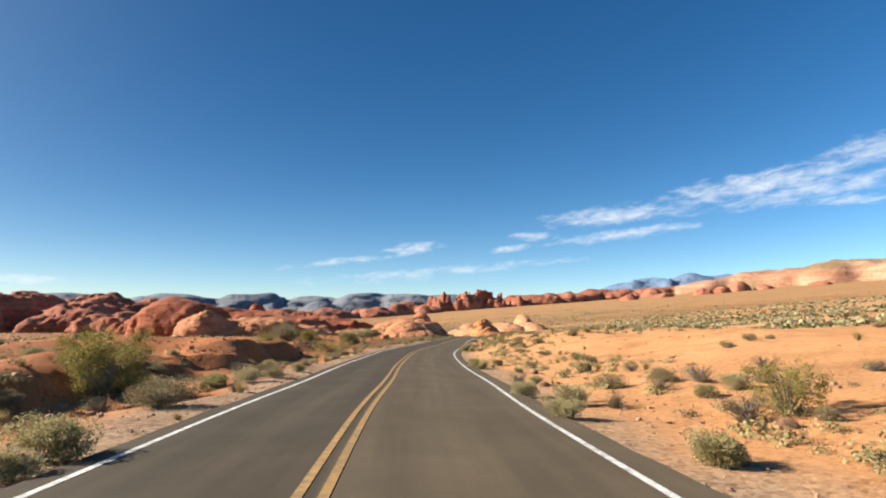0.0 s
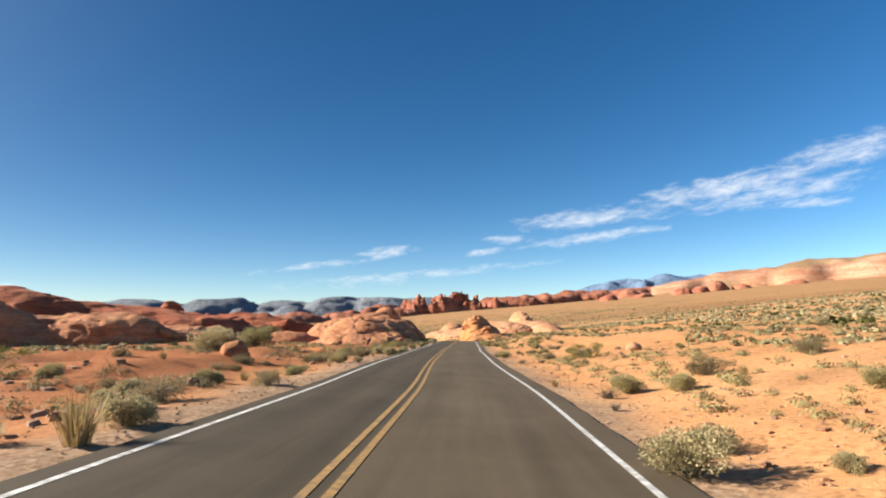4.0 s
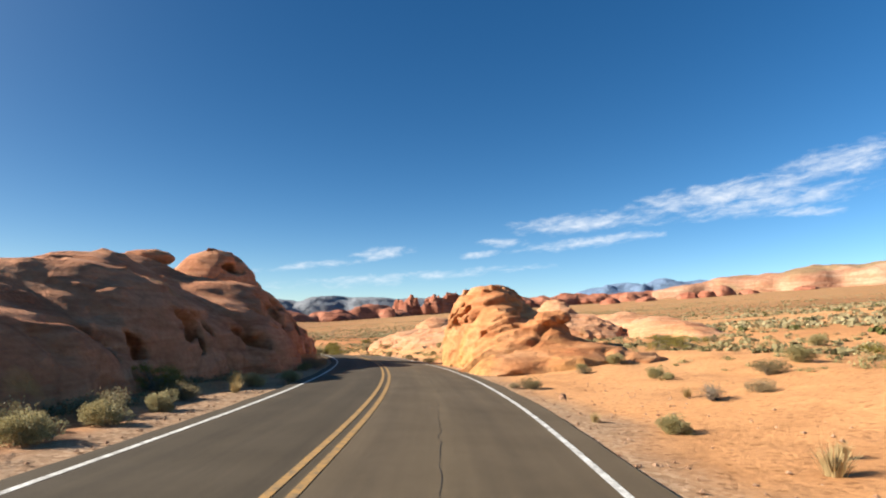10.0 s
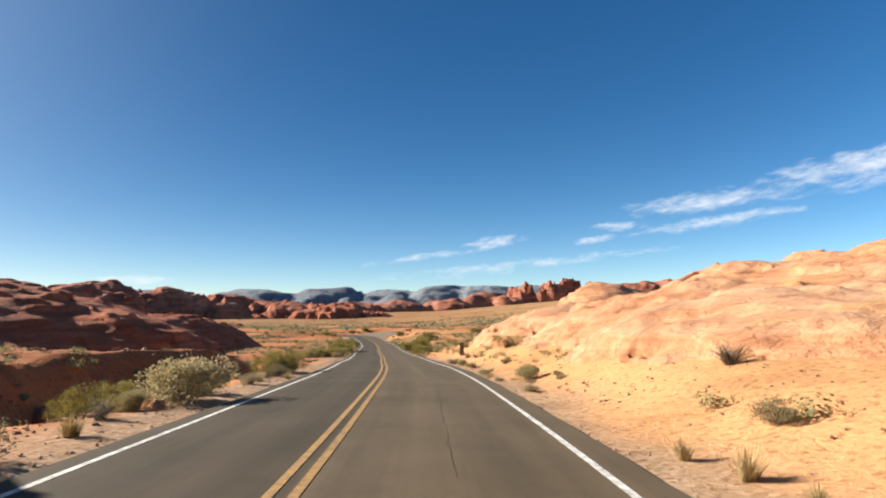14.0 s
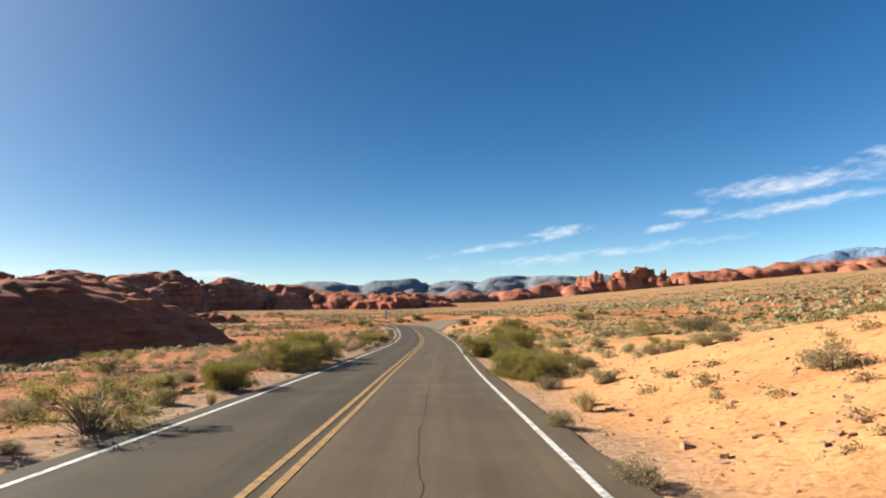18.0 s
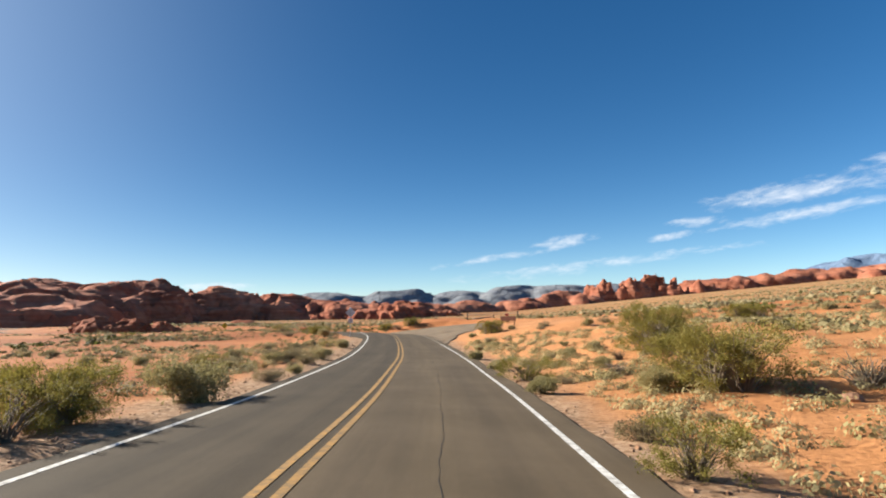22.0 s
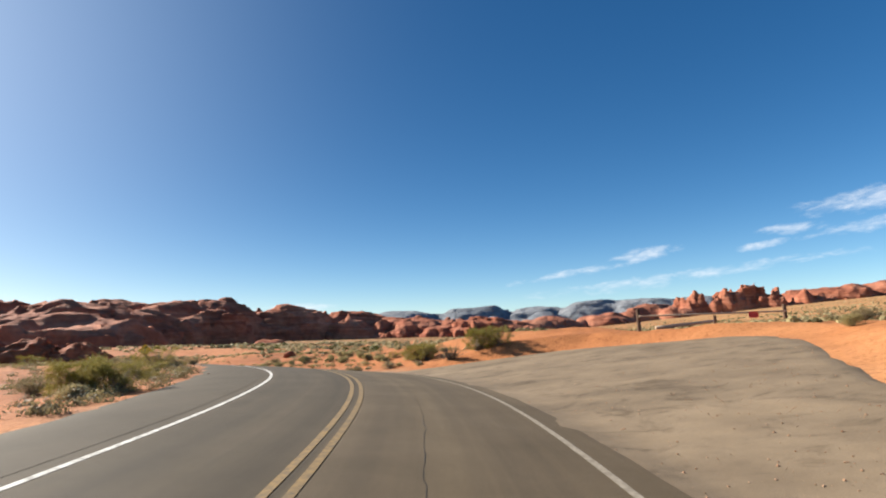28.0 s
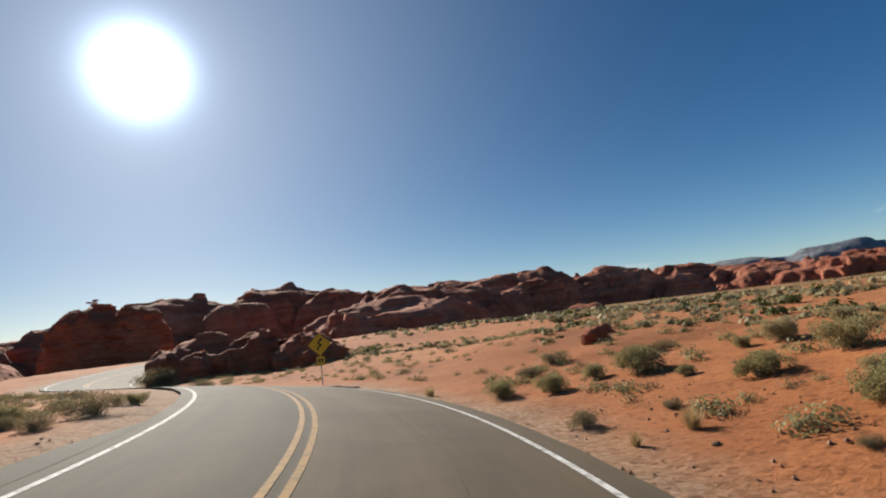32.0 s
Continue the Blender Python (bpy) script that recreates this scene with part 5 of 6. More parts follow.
row("dark", [(177.0, -5.6, 1.2), (179.2, -5.4, 1.1), (182.5, -5.0, 1.0),
     (9.7, 8.2, 0.57), (17.2, 8.4, 1.02), (17.4, 6.8, 1.03), (44.7, 8.7, 0.91), (61.7, -15.3, 4.2), (63.7, 8.6, 0.72), (64.8, -5.3, 1.09), (71.8, -10.4, 1.25), 
     (124.6, -8.4, 1.26), (142.7, -7.6, 0.66), (163.5, 8.5, 0.82), (163.7, -4.2, 1.08), (164.4, 7.4, 1.18), (166.6, -3.6, 0.68), (167.9, 7.9, 1.07), (191.1, 8.4, 0.67), 
     (196.1, 9.3, 1.03), (197, 11, 0.79), (198.9, 8.7, 1.93), (201.5, -4.1, 1.9), (209, 22.4, 1.78), (221.5, 10.6, 0.54), (240, 6, 0.46), (240.8, 5.2, 0.4)])
row("dark", [
     (240.8, 6.1, 0.4), (245, -4.8, 0.52), (247.5, -4.2, 0.58), (250, -6.6, 0.75), (252.6, 4.8, 0.64), (252.6, 14.4, 0.85), (253.5, 10.9, 0.69), (264.8, -16.3, 1.44), 
     (277.8, 4.1, 0.7), (279.5, -4.3, 0.48), (281.8, 4, 0.72), (296.5, -6.6, 1.13), (309.4, 20.6, 1.53), (314, 21.4, 2.7), (314.2, -3.7, 0.56), (314.8, 30.4, 1.73), 
     (317.6, -4.9, 0.62), (319.4, 7.8, 1.33), (320.3, -5, 0.78), (323.2, -5.2, 0.95), (325.2, 7.7, 1.44), (331.4, 27.8, 2.4), (335.6, 5.6, 0.63), (336.6, -3.8, 1.02)])
row("dark", [
     (339.8, 5, 0.56), (341.5, 6.9, 0.78), (343.8, -7.4, 0.81), (347.7, -5.8, 1.3), (350.1, -9.3, 1.04), (362.9, 7.1, 0.81), (367.2, 12.7, 1.14), (397.6, -10.9, 1.4), 
     (409.6, 8, 0.78), (418.7, 6.4, 0.31), (422.4, 6.5, 0.41), (424.2, -6, 0.87), (426.4, -5.4, 0.83), (430.3, 7.6, 0.87), (457.7, 4.4, 1.75), (470.8, 5.2, 3.59), 
     (476.7, 11.1, 2.18)])
# the bush at 58.7 m stands in for a prickly pear cactus
row("yellow", [
     (15.1, 4.4, 0.47), (58.7, 4.5, 0.4), (242.6, 4.9, 0.34), (244.8, 4.4, 0.53), (248.5, 5.1, 0.43), (359.3, 4.8, 0.4), (360.8, 5.1, 0.56)])
row("twiggy", [(299.3, 6.6, 2.0), (299.0, 8.0, 1.6), (331.0, 11.5, 1.8),
     (10.3, 7.1, 1.11), (13.6, 5.7, 0.93), (61.6, 6, 0.61), (115.8, 9.7, 0.99), (117.8, 8.7, 0.86), (154, 16.9, 1.23), (160.5, 4.7, 1.1), (161.6, 6.7, 0.8), (205.2, 5.4, 0.89), 
     (219.3, 4.4, 0.75), (225.9, 9.8, 1.43), (233.9, 8.2, 1.03), (313.8, 5.6, 0.53), (316.4, 8.6, 0.83), (336.4, 7.5, 0.94), (404.7, 7.9, 1.97)])
row("grass", [(171.6, -4.7, 1.2), (186.2, -4.7, 1.0), (185.0, -4.4, 0.8),
     (11.6, -3.6, 0.36), (16.6, -4, 0.72), (55.4, -13.8, 1.74), (59.4, 6.5, 0.47), (75.3, -3.9, 1.43), (188.6, -3.5, 0.33), (203.3, 5.1, 0.48), (204.3, 4.6, 0.45), 
     (223.3, 4.4, 0.59), (244.6, -3.7, 0.6), (283.6, 5, 1.09), (285.1, -3.6, 0.74), (315.9, 4, 0.52), (340.9, -3.7, 0.72)])


def free(x, y, r):
    if any((x - a) ** 2 + (y - b) ** 2 < (r + c) ** 2 for a, b, c in TAKEN):
        return False
    return not any(((x - a) / (rx + 0.3)) ** 2 + ((y - b) / (ry + 0.3)) ** 2 < 1 for a, b, rx, ry in ROCKS)


def fill(count, lo, hi, weights, seed, sizes, left=0.45):
    """More of the same scrub between the larger plants."""
    rng = np.random.RandomState(seed)
    names = list(weights)
    prob = np.array([weights[k] for k in names], float)
    made = 0
    for _ in range(count * 6):
        if made >= count:
            break
        s = rng.uniform(-2, 432)
        side = -1 if rng.uniform() < left else 1
        d = side * (lo + (hi - lo) * rng.uniform() ** 1.3)
        if side > 0 and LOT[0] - 2 < s < LOT[1] + 2 and d < lot_edge(s) + 1.0:
            continue
        if side < 0 and 372 < s < 412 and d > -8.5:
            continue
        x, y, z = road_place(s, d)
        near = road_near(x, y)[1][0]
        if abs(near) < lo - 0.3 or vnoise(x / 9, y / 9, 0.0, 31) < -0.35:
            continue
        kind = names[rng.choice(len(names), p=prob / prob.sum())]
        size = rng.uniform(*sizes) * (1.7 if kind == "creosote" else 0.75 if kind in ("grass", "yellow") else 1.0)
        if abs(near) - 0.45 * size < 3.75 or not free(float(x), float(y), size * 0.4):
            continue
        plant(kind, float(x), float(y), size, rng, 0.75 if kind == "creosote" else 1.0)
        TAKEN.append((float(x), float(y), size * 0.45))
        made += 1


fill(310, 4.4, 11, {"sage": 3, "dark": 3.4, "grass": 3.6, "twiggy": 1.2, "yellow": 0.4}, 11, (0.4, 1.1))
fill(150, 4.2, 9, {"sage": 2.4, "dark": 4, "grass": 1, "creosote": 0.3}, 13, (0.6, 1.4), 1.0)
fill(300, 9, 34, {"sage": 2.4, "dark": 4, "creosote": 0.5, "grass": 1.2, "twiggy": 0.5}, 12, (0.55, 1.25))


def scrub(name, count, seed, mat, near, far, size, leaves, label, left=0.5, span=(-10, 470)):
    """Scrub too far off and too thick to count."""
    rng = np.random.RandomState(seed)
    s = rng.uniform(*span, count * 3)
    d = (near + (far - near) * rng.uniform(0, 1, count * 3) ** 1.7) * np.where(rng.uniform(0, 1, count * 3) < left, -1, 1)
    x, y, z = road_place(s, d)
    ahead = rng.uniform(0, 1, len(x)) < (0.3 if leaves < 30 else 0.0)                # some of it beyond the bend
    r, a = 80 + 620 * rng.uniform(0, 1, len(x)) ** 1.3, rng.uniform(-0.9, 0.75, len(x))
    x, y = np.where(ahead, -40 + r * np.sin(a), x), np.where(ahead, 330 + r * np.cos(a), y)
    sn, dn, zn = road_near(x, y)
    ok = (np.abs(dn) > max(near * 0.7, 5.3)) & (vnoise(x / 14, y / 14, 0.0, 33) + 0.4 * vnoise(x / 60, y / 60, 0.0, 34) > -0.3) & ~((dn > 0) & (sn > LOT[0]) & (sn < LOT[1]) & (dn < 20))
    for a, b, rx, ry in ROCKS:
        ok &= ((x - a) / (rx + 0.2)) ** 2 + ((y - b) / (ry + 0.2)) ** 2 > 1
    x, y = x[ok][:count], y[ok][:count]
    z = ground(x, y)
    n = len(x)
    rad = rng.uniform(*size, n)
    P = np.repeat(np.stack([x, y, z], 1), leaves, 0)
    R = np.repeat(rad, leaves)[:, None]
    v = rng.normal(size=(n * leaves, 3))
    v /= np.linalg.norm(v, axis=1)[:, None]
    v[:, 2] = np.abs(v[:, 2])
    base = P + v * R * np.array([0.75, 0.75, 0.55]) * rng.uniform(0.3, 1, (n * leaves, 1))
    t1 = np.cross(v, rng.normal(size=v.shape))
    t1 /= np.linalg.norm(t1, axis=1)[:, None]
    t2 = np.cross(v, t1) + 0.3 * rng.normal(size=v.shape)
    q = R * (0.062 if leaves > 60 else 0.22 if leaves > 12 else 0.36)
    V = np.stack([base - t1 * q, base - t2 * q * 0.7, base + t1 * q, base + t2 * q * 0.7], 1).reshape(-1, 3)
    F = np.arange(4 * n * leaves).reshape(-1, 4)
    tagged(new(name, mesh_of(name, V, F, mat, False)), label, "scrub", kind="stuff")


FAR_SAGE = leaf_material("far_sage_leaves", (0.319, 0.269, 0.139), (0.344, 0.29, 0.16), (0.37, 0.307, 0.176))
FAR_DARK = leaf_material("far_dark_leaves", (0.109, 0.0966, 0.042), (0.126, 0.109, 0.0504), (0.143, 0.118, 0.0588))
FAR_GREEN = leaf_material("far_creosote_leaves", (0.0756, 0.084, 0.021), (0.0924, 0.0966, 0.0252), (0.109, 0.109, 0.0336))
scrub("sage_scrub", 3700, 26, SAGE, 6.5, 46, (0.22, 0.72), 130, "pale grey-green scrub between the larger bushes", 0.35)
scrub("dark_scrub", 1900, 27, DARK_SCRUB, 6.5, 38, (0.16, 0.5), 110, "brown low scrub between the larger bushes", 0.6)
scrub("dark_scrub", 1300, 28, DARK_SCRUB, 6.0, 30, (0.3, 0.75), 110, "dark bushes on the eroded ground", 1.0)
scrub("sage_scrub", 1300, 29, SAGE, 5.6, 34, (0.3, 0.7), 130, "grey-green bushes thick on the sand", 0.3, (300, 372))
scrub("sage_scrub", 8000, 21, FAR_SAGE, 18, 75, (0.25, 0.7), 22, "pale grey-green scrub scattered over the plain", 0.35)
scrub("sage_scrub", 30000, 24, FAR_SAGE, 45, 620, (0.45, 1.1), 8, "pale grey-green scrub spread over the far plain", 0.25)
scrub("dark_scrub", 5000, 22, FAR_DARK, 17, 90, (0.22, 0.6), 22, "dark low scrub scattered over the plain", 0.6)
scrub("dark_scrub", 9000, 25, FAR_DARK, 60, 380, (0.35, 0.8), 8, "dark low scrub spread over the far plain", 0.5)
scrub("creosote_scrub", 2200, 23, FAR_GREEN, 30, 380, (0.6, 1.25), 26, "green creosote scattered over the plain", 0.3)


# ---- signs and the gate ----
STEEL = plain_material("weathered_steel", (0.30, 0.30, 0.30), (0.42, 0.42, 0.41), 6, 0.5, 0.7)
SIGN_BACK = plain_material("bare_aluminium", (0.42, 0.44, 0.46), (0.52, 0.54, 0.56), 4, 0.45, 0.6)
SIGN_YELLOW = plain_material("yellow_sign_face", (0.62, 0.36, 0.02), (0.70, 0.42, 0.03), 5, 0.5)
SIGN_BLACK = plain_material("black_sign_print", (0.015, 0.015, 0.015), (0.03, 0.03, 0.03), 5, 0.5)
SIGN_BROWN = plain_material("brown_sign_board", (0.10, 0.038, 0.022), (0.15, 0.055, 0.03), 5, 0.6)
SIGN_WHITE = plain_material("white_sign_face", (0.70, 0.70, 0.68), (0.80, 0.80, 0.78), 5, 0.5)
SIGN_RED = plain_material("red_sign_face", (0.45, 0.05, 0.04), (0.52, 0.08, 0.06), 5, 0.5)
POST_WOOD = plain_material("dark_post_wood", (0.07, 0.04, 0.025), (0.13, 0.08, 0.05), 10, 0.8, 0, 0.01)
PALE_WOOD = plain_material("silvered_log", (0.34, 0.26, 0.18), (0.48, 0.38, 0.28), 8, 0.8, 0, 0.01)


def slab(pts, thick, bevel=0.004):
    """A plate in the x, z plane, its outline given, with eased edges; it faces -y."""
    bm = bmesh.new()
    f = bm.faces.new([bm.verts.new((x, 0, z)) for x, z in pts])
    r = bmesh.ops.extrude_face_region(bm, geom=[f])
    for v in r["geom"]:
        if isinstance(v, bmesh.types.BMVert):
            v.co.y += thick
    bmesh.ops.recalc_face_normals(bm, faces=bm.faces)
    bmesh.ops.bevel(bm, geom=list(bm.edges), offset=bevel, segments=1, affect="EDGES")
    return bm


def rounded(w, h, r=0.04, cx=0.0, cz=0.0, turn=0.0, n=4):
    pts = []
    for qx, qz, a0 in ((1, 1, 0), (-1, 1, 90), (-1, -1, 180), (1, -1, 270)):
        for k in range(n + 1):
            a = radians(a0 + 90 * k / n)
            pts.append((qx * (w / 2 - r) + r * math.cos(a), qz * (h / 2 - r) + r * math.sin(a)))
    c, s = math.cos(radians(turn)), math.sin(radians(turn))
    return [(cx + c * x - s * z, cz + s * x + c * z) for x, z in pts]


def pole(r, z0, z1, sides=10, top=None):
    bm = bmesh.new()
    bmesh.ops.create_cone(bm, cap_ends=True, segments=sides, radius1=r, radius2=top or r, depth=z1 - z0)
    bmesh.ops.translate(bm, verts=bm.verts, vec=(0, 0, (z0 + z1) / 2))
    bmesh.ops.bevel(bm, geom=[e for e in bm.edges if abs(e.verts[0].co.z - e.verts[1].co.z) < 1e-6], offset=r * 0.25, segments=1, affect="EDGES")
    return bm


def thing(name, x, y, turn, label, category, drop=0.0):
    ob = new(name)
    ob.matrix_world = pose(x, y, at_ground(x, y) - drop, 0, 0, turn)
    return tagged(ob, label, category)


def moved(bm, x=0.0, y=0.0, z=0.0):
    bmesh.ops.translate(bm, verts=bm.verts, vec=(x, y, z))
    return bm


# the back of a diamond warning sign with its plate
x, y, z = (float(v) for v in road_place(377.5, -4.6))
warn = thing("warning_sign", x, y, 17, "grey back of a diamond warning sign with a small plate below", "road sign")
part("post", from_bm("post", pole(0.03, -0.3, 3.05), STEEL), warn)
part("sign_plate", from_bm("sign_plate", moved(slab(rounded(0.76, 0.76, 0.05, 0, 2.55, 45), 0.004, 0.001), 0, 0.035), SIGN_BACK), warn, "bare metal back of the diamond plate")
part("speed_plate", from_bm("speed_plate", moved(slab(rounded(0.46, 0.46, 0.04, 0, 1.72), 0.004, 0.001), 0, 0.035), SIGN_BACK), warn, "bare metal back of the small plate")
for h in (1.72, 2.3, 2.8):
    part("bolt", from_bm("bolt", moved(pole(0.014, 0, 0.03, 6), 0, 0.0, h), STEEL), warn)

# a yellow winding-road sign beyond the bend
x, y, z = (float(v) for v in road_place(444, 5.2))
wind = thing("warning_sign", x, y, 62, "yellow diamond winding-road sign with a yellow plate below", "road sign", 0.1)
part("post", from_bm("post", pole(0.03, -0.3, 2.9), STEEL), wind)
face = part("sign_plate", from_bm("sign_plate", moved(slab(rounded(0.91, 0.91, 0.06, 0, 2.35, 45), 0.004, 0.001), 0, -0.04), SIGN_YELLOW), wind, "yellow diamond plate")
arrow = bmesh.new()
mid = [(-0.10, 2.02), (-0.10, 2.18), (0.10, 2.30), (-0.08, 2.44), (0.08, 2.58)]
for (ax, az), (bx, bz) in zip(mid, mid[1:]):
    n = Vector((bz - az, 0, -(bx - ax))).normalized() * 0.045
    arrow.faces.new([arrow.verts.new(Vector(p)) for p in ((ax - n.x, -0.044, az - n.z), (bx - n.x, -0.044, bz - n.z), (bx + n.x, -0.044, bz + n.z), (ax + n.x, -0.044, az + n.z))])
arrow.faces.new([arrow.verts.new(p) for p in ((-0.02, -0.044, 2.56), (0.18, -0.044, 2.56), (0.12, -0.044, 2.74))])
part("arrow", from_bm("arrow", arrow, SIGN_BLACK), face, "black winding arrow")
plate = part("speed_plate", from_bm("speed_plate", moved(slab(rounded(0.46, 0.46, 0.04, 0, 1.46), 0.004, 0.001), 0, -0.04), SIGN_YELLOW), wind, "small yellow plate")
for cx in (-0.08, 0.08):
    part("numeral", from_bm("numeral", moved(slab(rounded(0.10, 0.2, 0.02, cx, 1.46), 0.002, 0.0005), 0, -0.0445), SIGN_BLACK), plate, "black numeral block")

# the narrow dark trail marker on its post
x, y, z = (float(v) for v in road_place(256.2, 4.75))
trail = thing("marker_post", x, y, 10, "narrow dark brown marker board with worn white symbols on a post", "sign")
part("post", from_bm("post", pole(0.024, -0.3, 1.25, 8), STEEL), trail)
board = part("board", from_bm("board", moved(slab(rounded(0.24, 0.74, 0.015, 0, 1.0), 0.02, 0.003), 0, -0.045), SIGN_BROWN), trail, "dark brown marker board")
for k in range(4):
    part("symbol", from_bm("symbol", moved(slab(rounded(0.10, 0.07, 0.012, 0, 1.24 - 0.16 * k), 0.002, 0.0005), 0, -0.0475), PALE_WOOD), board, "worn pale symbol")

# the brown board beside the pull-out
x, y, z = (float(v) for v in road_place(379, 12.5))
info = thing("park_sign", x, y, -20, "brown wooden park board on two posts beside the pull-out", "sign")
for px in (-0.75, 0.75):
    part("post", from_bm("post", moved(pole(0.06, -0.3, 1.05, 10), px, 0.06), POST_WOOD), info)
part("board", from_bm("board", slab(rounded(1.9, 0.5, 0.03, 0, 0.8), 0.045, 0.006), SIGN_BROWN), info, "brown board")

# the log gate at the back of the pull-out
ga, gb = (float(v) for v in road_place(400.5, 17.4)[:2]), (float(v) for v in road_place(398, 24.5)[:2])
ga, gb = tuple(ga), tuple(gb)
gl = math.hypot(gb[0] - ga[0], gb[1] - ga[1])
gate = thing("pole_gate", ga[0], ga[1], math.degrees(math.atan2(gb[1] - ga[1], gb[0] - ga[0])), "silvered log pole gate between two dark wooden posts", "gate")
lift = at_ground(*gb) - at_ground(*ga)
for px, base in ((0, 0), (gl, lift)):
    part("gate_post", from_bm("gate_post", moved(pole(0.11, -0.4, 1.25, 12, 0.10), px, 0, base), POST_WOOD), gate, "dark wooden post")
beam = pole(0.055, 0, gl, 10, 0.045)
bmesh.ops.rotate(beam, verts=beam.verts, cent=(0, 0, 0), matrix=Matrix.Rotation(math.pi / 2 - math.atan2(lift, gl), 3, "Y"))
part("gate_pole", from_bm("gate_pole", moved(beam, 0, -0.14, 0.85), PALE_WOOD, True), gate, "long silvered log pole")
part("gate_stop", from_bm("gate_stop", moved(pole(0.09, -0.3, 0.75, 10), gl * 0.52, -0.14, lift * 0.52), POST_WOOD), gate, "short post under the pole")
part("notice", from_bm("notice", moved(slab(rounded(0.5, 0.34, 0.02, gl * 0.78, 0.72 + lift * 0.78), 0.01, 0.002), 0, -0.22), SIGN_RED), gate, "small faded red notice")
log = pole(0.11, 0, 3.2, 10, 0.08)
bmesh.ops.rotate(log, verts=log.verts, cent=(0, 0, 0), matrix=Matrix.Rotation(math.pi / 2, 3, "Y"))
lx, ly = ga[0] + 0.9, ga[1] - 0.4
fallen = tagged(new("log", from_bm("log", log, PALE_WOOD, True)), "pale weathered log lying beside the pull-out", "log")
fallen.matrix_world = pose(lx, ly, at_ground(lx, ly) + 0.08, 0, -5, 20)


# ---- stones, gravel and cracks ----
def stone_mesh(seed):
    rng = np.random.RandomState(seed)
    bm = bmesh.new()
    bmesh.ops.create_icosphere(bm, subdivisions=2, radius=0.5)
    k = rng.uniform(0.5, 1.0, 3)
    for v in bm.verts:
        w = 1 + 0.28 * noise.noise(v.co * 2.2 + Vector((seed * 3.1, 0, 0)))
        v.co = Vector((v.co.x * k[0], v.co.y * k[1], v.co.z * k[2] * 0.75)) * w
    return from_bm("stone", bm, STONE)


stones = [stone_mesh(k) for k in range(5)]
srng = np.random.RandomState(77)
made = 0
while made < 170:
    s, d = srng.uniform(-2, 425), srng.choice([-1, 1]) * (4.3 + 13 * srng.uniform() ** 1.8)
    if d > 0 and LOT[0] < s < LOT[1] and d < lot_edge(s) + 0.5:
        continue
    x, y, z = (float(v) for v in road_place(s, d))
    if abs(road_near(x, y)[1][0]) < 4.2:
        continue
    size = 0.12 + 0.5 * srng.uniform() ** 3
    ob = tagged(new("stone", stones[srng.randint(5)]), "loose orange-brown sandstone piece on the soil", "stone", "loose stones beside the road")
    ob.matrix_world = Matrix.LocRotScale((x, y, at_ground(x, y) + 0.10 * size), Euler((0, 0, srng.uniform(0, 6.28))), (size, size, size))
    made += 1


def boulder(x, y, size, mat, seed, label):
    rock("boulder", [(x, y, at_ground(x, y) + 0.2 * size, 0.55 * size, 0.5 * size, 0.45 * size, 20 * seed, 12), (x + 0.3 * size, y + 0.15 * size, at_ground(x, y), 0.35 * size, 0.4 * size, 0.3 * size, 0, 0)],
         mat, 0.07 * size, seed=seed, soft=0.1 * size, lump=0.12 * size, lump_size=0.5 * size, grain=0.03 * size, bed=0.05 * size, bed_size=0.3 * size, crack=0.05 * size, label=label, category="boulder", group="fallen boulders")


for k, (s, d, size, mat) in enumerate(((201.5, 6.2, 1.3, PALE_ROCK), (199.6, 6.0, 0.7, GOLD_ROCK), (223.5, 8.8, 0.5, PALE_ROCK), (204, 5.4, 0.6, PALE_ROCK), (227, 9.0, 1.1, PALE_ROCK),
                                     (104, 12.5, 0.9, PALE_ROCK), (98, -10.5, 1.3, PINK_ROCK), (118, -9, 0.9, PINK_ROCK), (240, -10, 1.2, RED_ROCK), (433, 13, 1.1, RED_ROCK), (436, 17, 0.8, RED_ROCK))):
    x, y, z = (float(v) for v in road_place(s, d))
    boulder(x, y, size, mat, 5 + k, "fallen sandstone boulder on the soil")


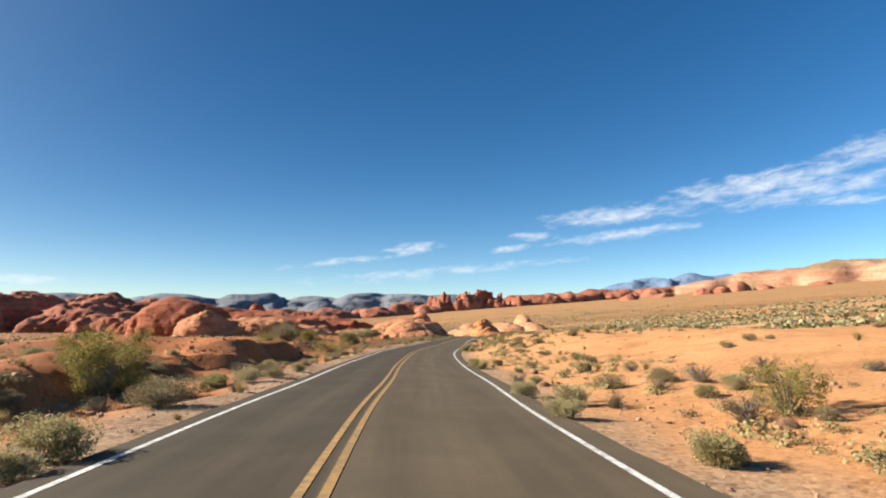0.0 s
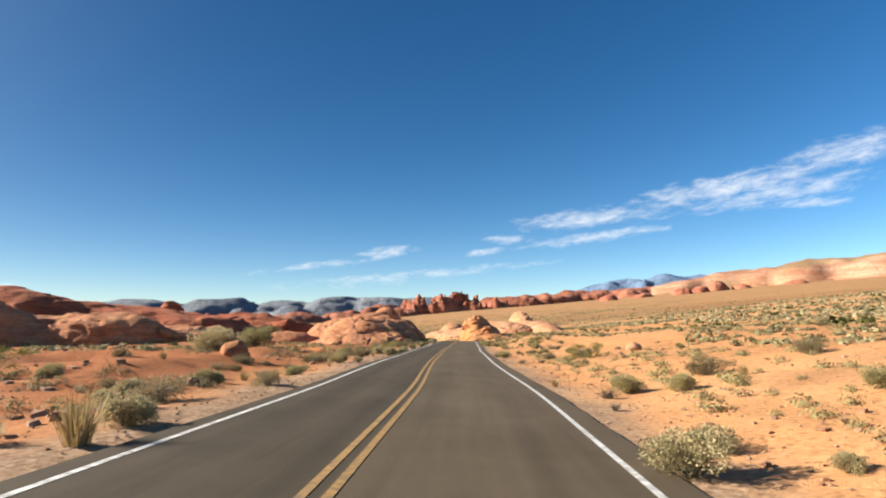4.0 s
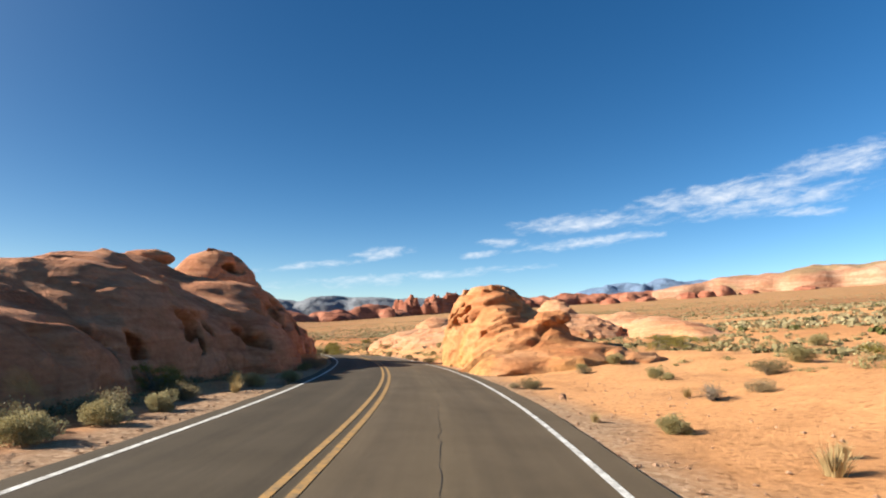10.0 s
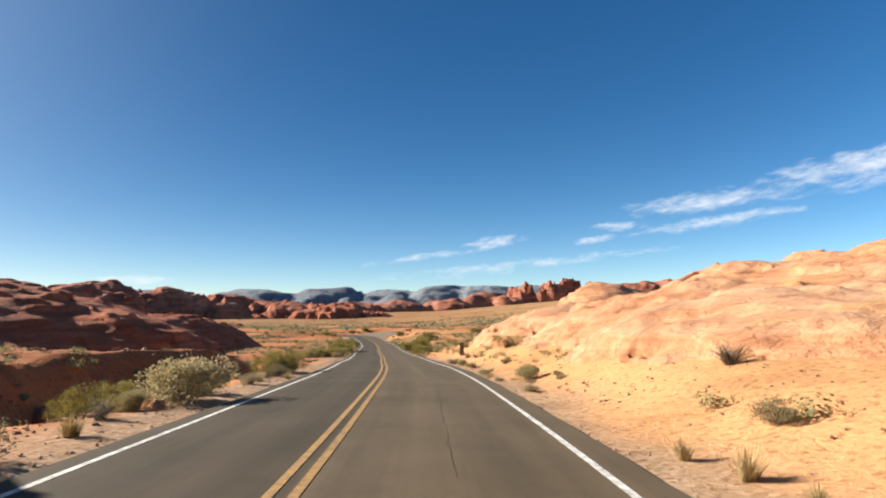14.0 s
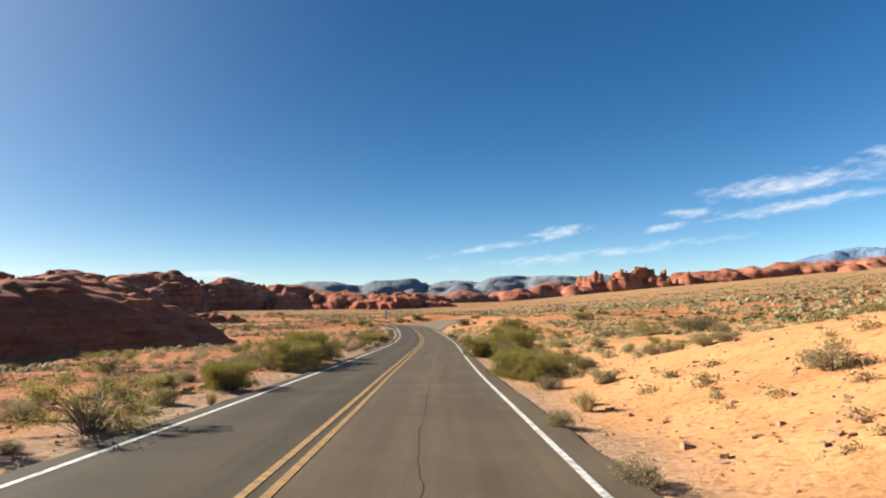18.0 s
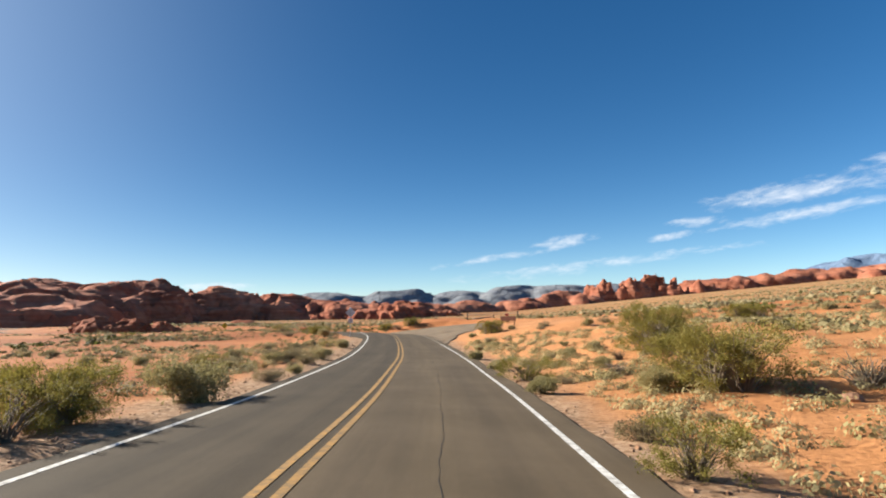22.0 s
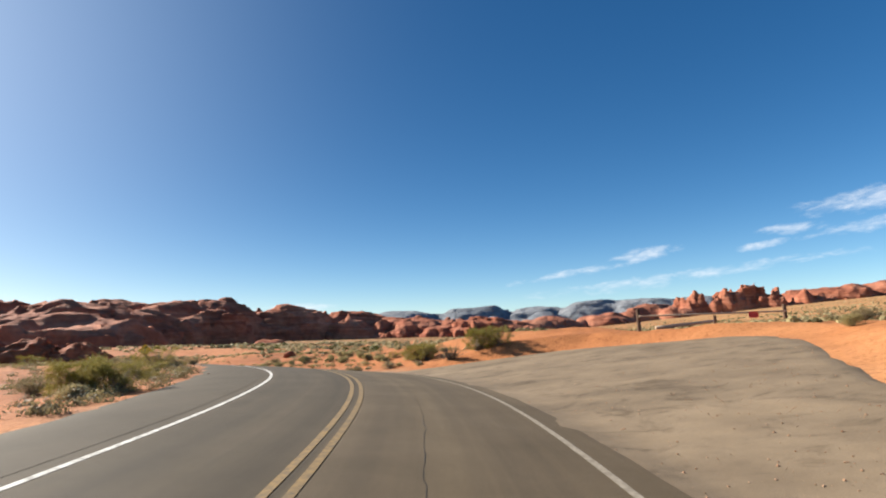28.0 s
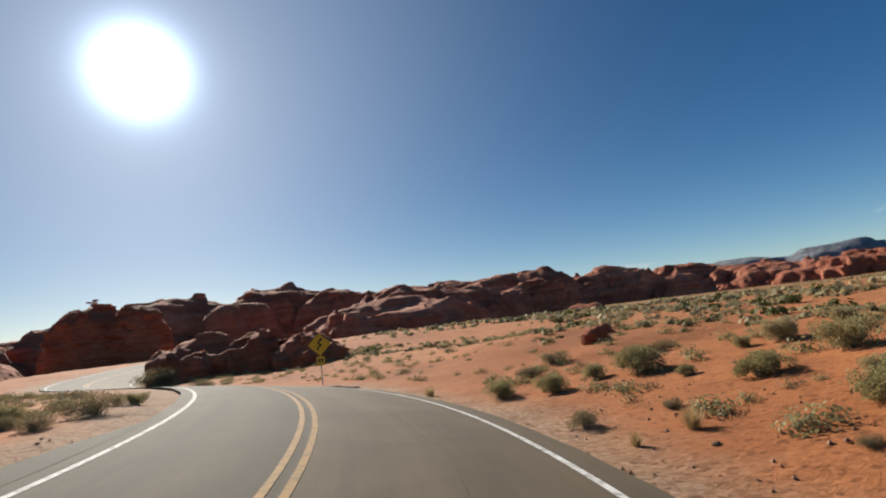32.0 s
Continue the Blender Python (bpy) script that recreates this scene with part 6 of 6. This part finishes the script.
def gravel(count, seed):
    rng = np.random.RandomState(seed)
    s = rng.uniform(-2, 425, count)
    side = np.where(rng.uniform(0, 1, count) < 0.5, -1, 1)
    d = side * (np.where(side > 0, 4.0, 3.6) + 4.5 * rng.uniform(0, 1, count) ** 1.6)
    keep = ~((d > 0) & (s > LOT[0]) & (s < LOT[1])) & ~((d < 0) & (s > 372) & (s < 412))
    s, d = s[keep], d[keep]
    x, y, z = road_place(s, d)
    z = ground(x, y)
    n = len(x)
    r = rng.uniform(0.012, 0.055, n)[:, None, None] * rng.uniform(0.6, 1.2, (n, 6, 1))
    oct_ = np.array([(1, 0, 0), (0, 1, 0), (-1, 0, 0), (0, -1, 0), (0, 0, 0.7), (0, 0, -0.5)], float)
    a = rng.uniform(0, 6.28, n)
    c, q = np.cos(a)[:, None], np.sin(a)[:, None]
    V = np.stack([oct_[None, :, 0] * c - oct_[None, :, 1] * q, oct_[None, :, 0] * q + oct_[None, :, 1] * c, np.repeat(oct_[None, :, 2], n, 0)], 2) * r
    V += np.stack([x, y, z + 0.01], 1)[:, None, :]
    tri = np.array([(0, 1, 4), (1, 2, 4), (2, 3, 4), (3, 0, 4), (1, 0, 5), (2, 1, 5), (3, 2, 5), (0, 3, 5)])
    F = (tri[None] + 6 * np.arange(n)[:, None, None]).reshape(-1, 3)
    tagged(new("gravel", mesh_of("gravel", V.reshape(-1, 3), F, STONE, False)), "brown and grey gravel along the road's edges", "gravel", kind="stuff")


gravel(11000, 5)


def lot_stones(count, seed):
    rng = np.random.RandomState(seed)
    s = rng.uniform(LOT[0] + 4, LOT[1] - 2, count)
    d = 3.8 + (lot_edge(s) - 4.2) * rng.uniform(0, 1, count) ** 0.6
    x, y, z = road_place(s, d)
    z = z - 0.085 + LOT_RISE * np.clip(d - 4.5, 0, 30) + 0.03 * fbm(x / 3, y / 3, 0, 2, 6)
    r = (0.004 + 0.022 * rng.uniform(0, 1, count) ** 6)[:, None, None] * rng.uniform(0.6, 1.3, (count, 6, 1))
    oct_ = np.array([(1, 0, 0), (0, 1, 0), (-1, 0, 0), (0, -1, 0), (0, 0, 0.8), (0, 0, -0.5)], float)
    V = (oct_[None] * r + np.stack([x, y, z + 0.004], 1)[:, None, :]).reshape(-1, 3)
    tri = np.array([(0, 1, 4), (1, 2, 4), (2, 3, 4), (3, 0, 4), (1, 0, 5), (2, 1, 5), (3, 2, 5), (0, 3, 5)])
    F = (tri[None] + 6 * np.arange(count)[:, None, None]).reshape(-1, 3)
    tagged(new("gravel", mesh_of("gravel", V, F, STONE, False)), "loose pale gravel strewn over the pull-out", "gravel", kind="stuff")


lot_stones(5000, 15)


def rubble(count, seed, side=-1):
    """Broken rock strewn over the eroded ground beside the road."""
    rng = np.random.RandomState(seed)
    s = np.where(rng.uniform(0, 1, count) < 0.6, rng.uniform(-2, 158, count), rng.uniform(222, 300, count))
    d = side * (5.4 + 22 * rng.uniform(0, 1, count) ** 1.5)
    x, y, z = road_place(s, d)
    keep = vnoise(x / 4, y / 4, 0.0, 91) > -0.15
    for a, b, rx, ry in ROCKS:
        keep &= ((x - a) / rx) ** 2 + ((y - b) / ry) ** 2 > 1
    x, y = x[keep], y[keep]
    z = ground(x, y)
    n = len(x)
    box = np.array([(i, j, k) for i in (-1, 1) for j in (-1, 1) for k in (-0.7, 0.7)], float)
    r = (0.025 + (0.16 if side < 0 else 0.07) * rng.uniform(0, 1, n) ** 4)[:, None, None] * rng.uniform(0.3, 1.15, (n, 8, 3))
    a = rng.uniform(0, 6.28, n)
    V = box[None] * r
    V = np.stack([V[..., 0] * np.cos(a)[:, None] - V[..., 1] * np.sin(a)[:, None], V[..., 0] * np.sin(a)[:, None] + V[..., 1] * np.cos(a)[:, None], V[..., 2]], -1)
    V += np.stack([x, y, z + 0.01], 1)[:, None, :]
    quad = np.array([(0, 1, 3, 2), (4, 6, 7, 5), (0, 4, 5, 1), (2, 3, 7, 6), (0, 2, 6, 4), (1, 5, 7, 3)])
    F = (quad[None] + 8 * np.arange(n)[:, None, None]).reshape(-1, 4)
    tagged(new("rubble", mesh_of("rubble", V.reshape(-1, 3), F, STONE, False)), "broken red-brown rock strewn over eroded ground", "rubble", kind="stuff")


rubble(9000, 6)
rubble(7000, 9, 1)


def crack(s0, s1, d, seed, width=0.003):
    s = np.arange(s0, s1, 0.25)
    mid = d + 0.16 * fbm(s / 5.0, 0.0, 0, 3, seed) + 0.05 * fbm(s / 0.5, 1.0, 0, 2, seed + 3)
    w = width * (0.5 + np.abs(fbm(s / 1.3, 2.0, 0, 2, seed + 5)) * 2.2)
    rows = []
    for e in (-1, 1):
        x, y, z = road_place(s, mid + e * w)
        rows.append(np.stack([x, y, z - 0.02 * np.abs(mid) + 0.004], 1))
    V = np.stack(rows, 1).reshape(-1, 3)
    tagged(new("road_crack", mesh_of("road_crack", V, grid_faces(len(s), 2), TAR)), "thin dark crack along the lane", "crack", kind="structure")


for s0, s1, d, seed in ((28, 68, 1.25, 1), (95, 150, 1.55, 2), (158, 200, 1.6, 3), (228, 262, 1.75, 4), (268, 318, 1.6, 5), (320, 352, 1.7, 6), (374, 392, 1.4, 7), (300, 345, -1.9, 8), (395, 430, 1.9, 9)):
    crack(s0, s1, d, seed)
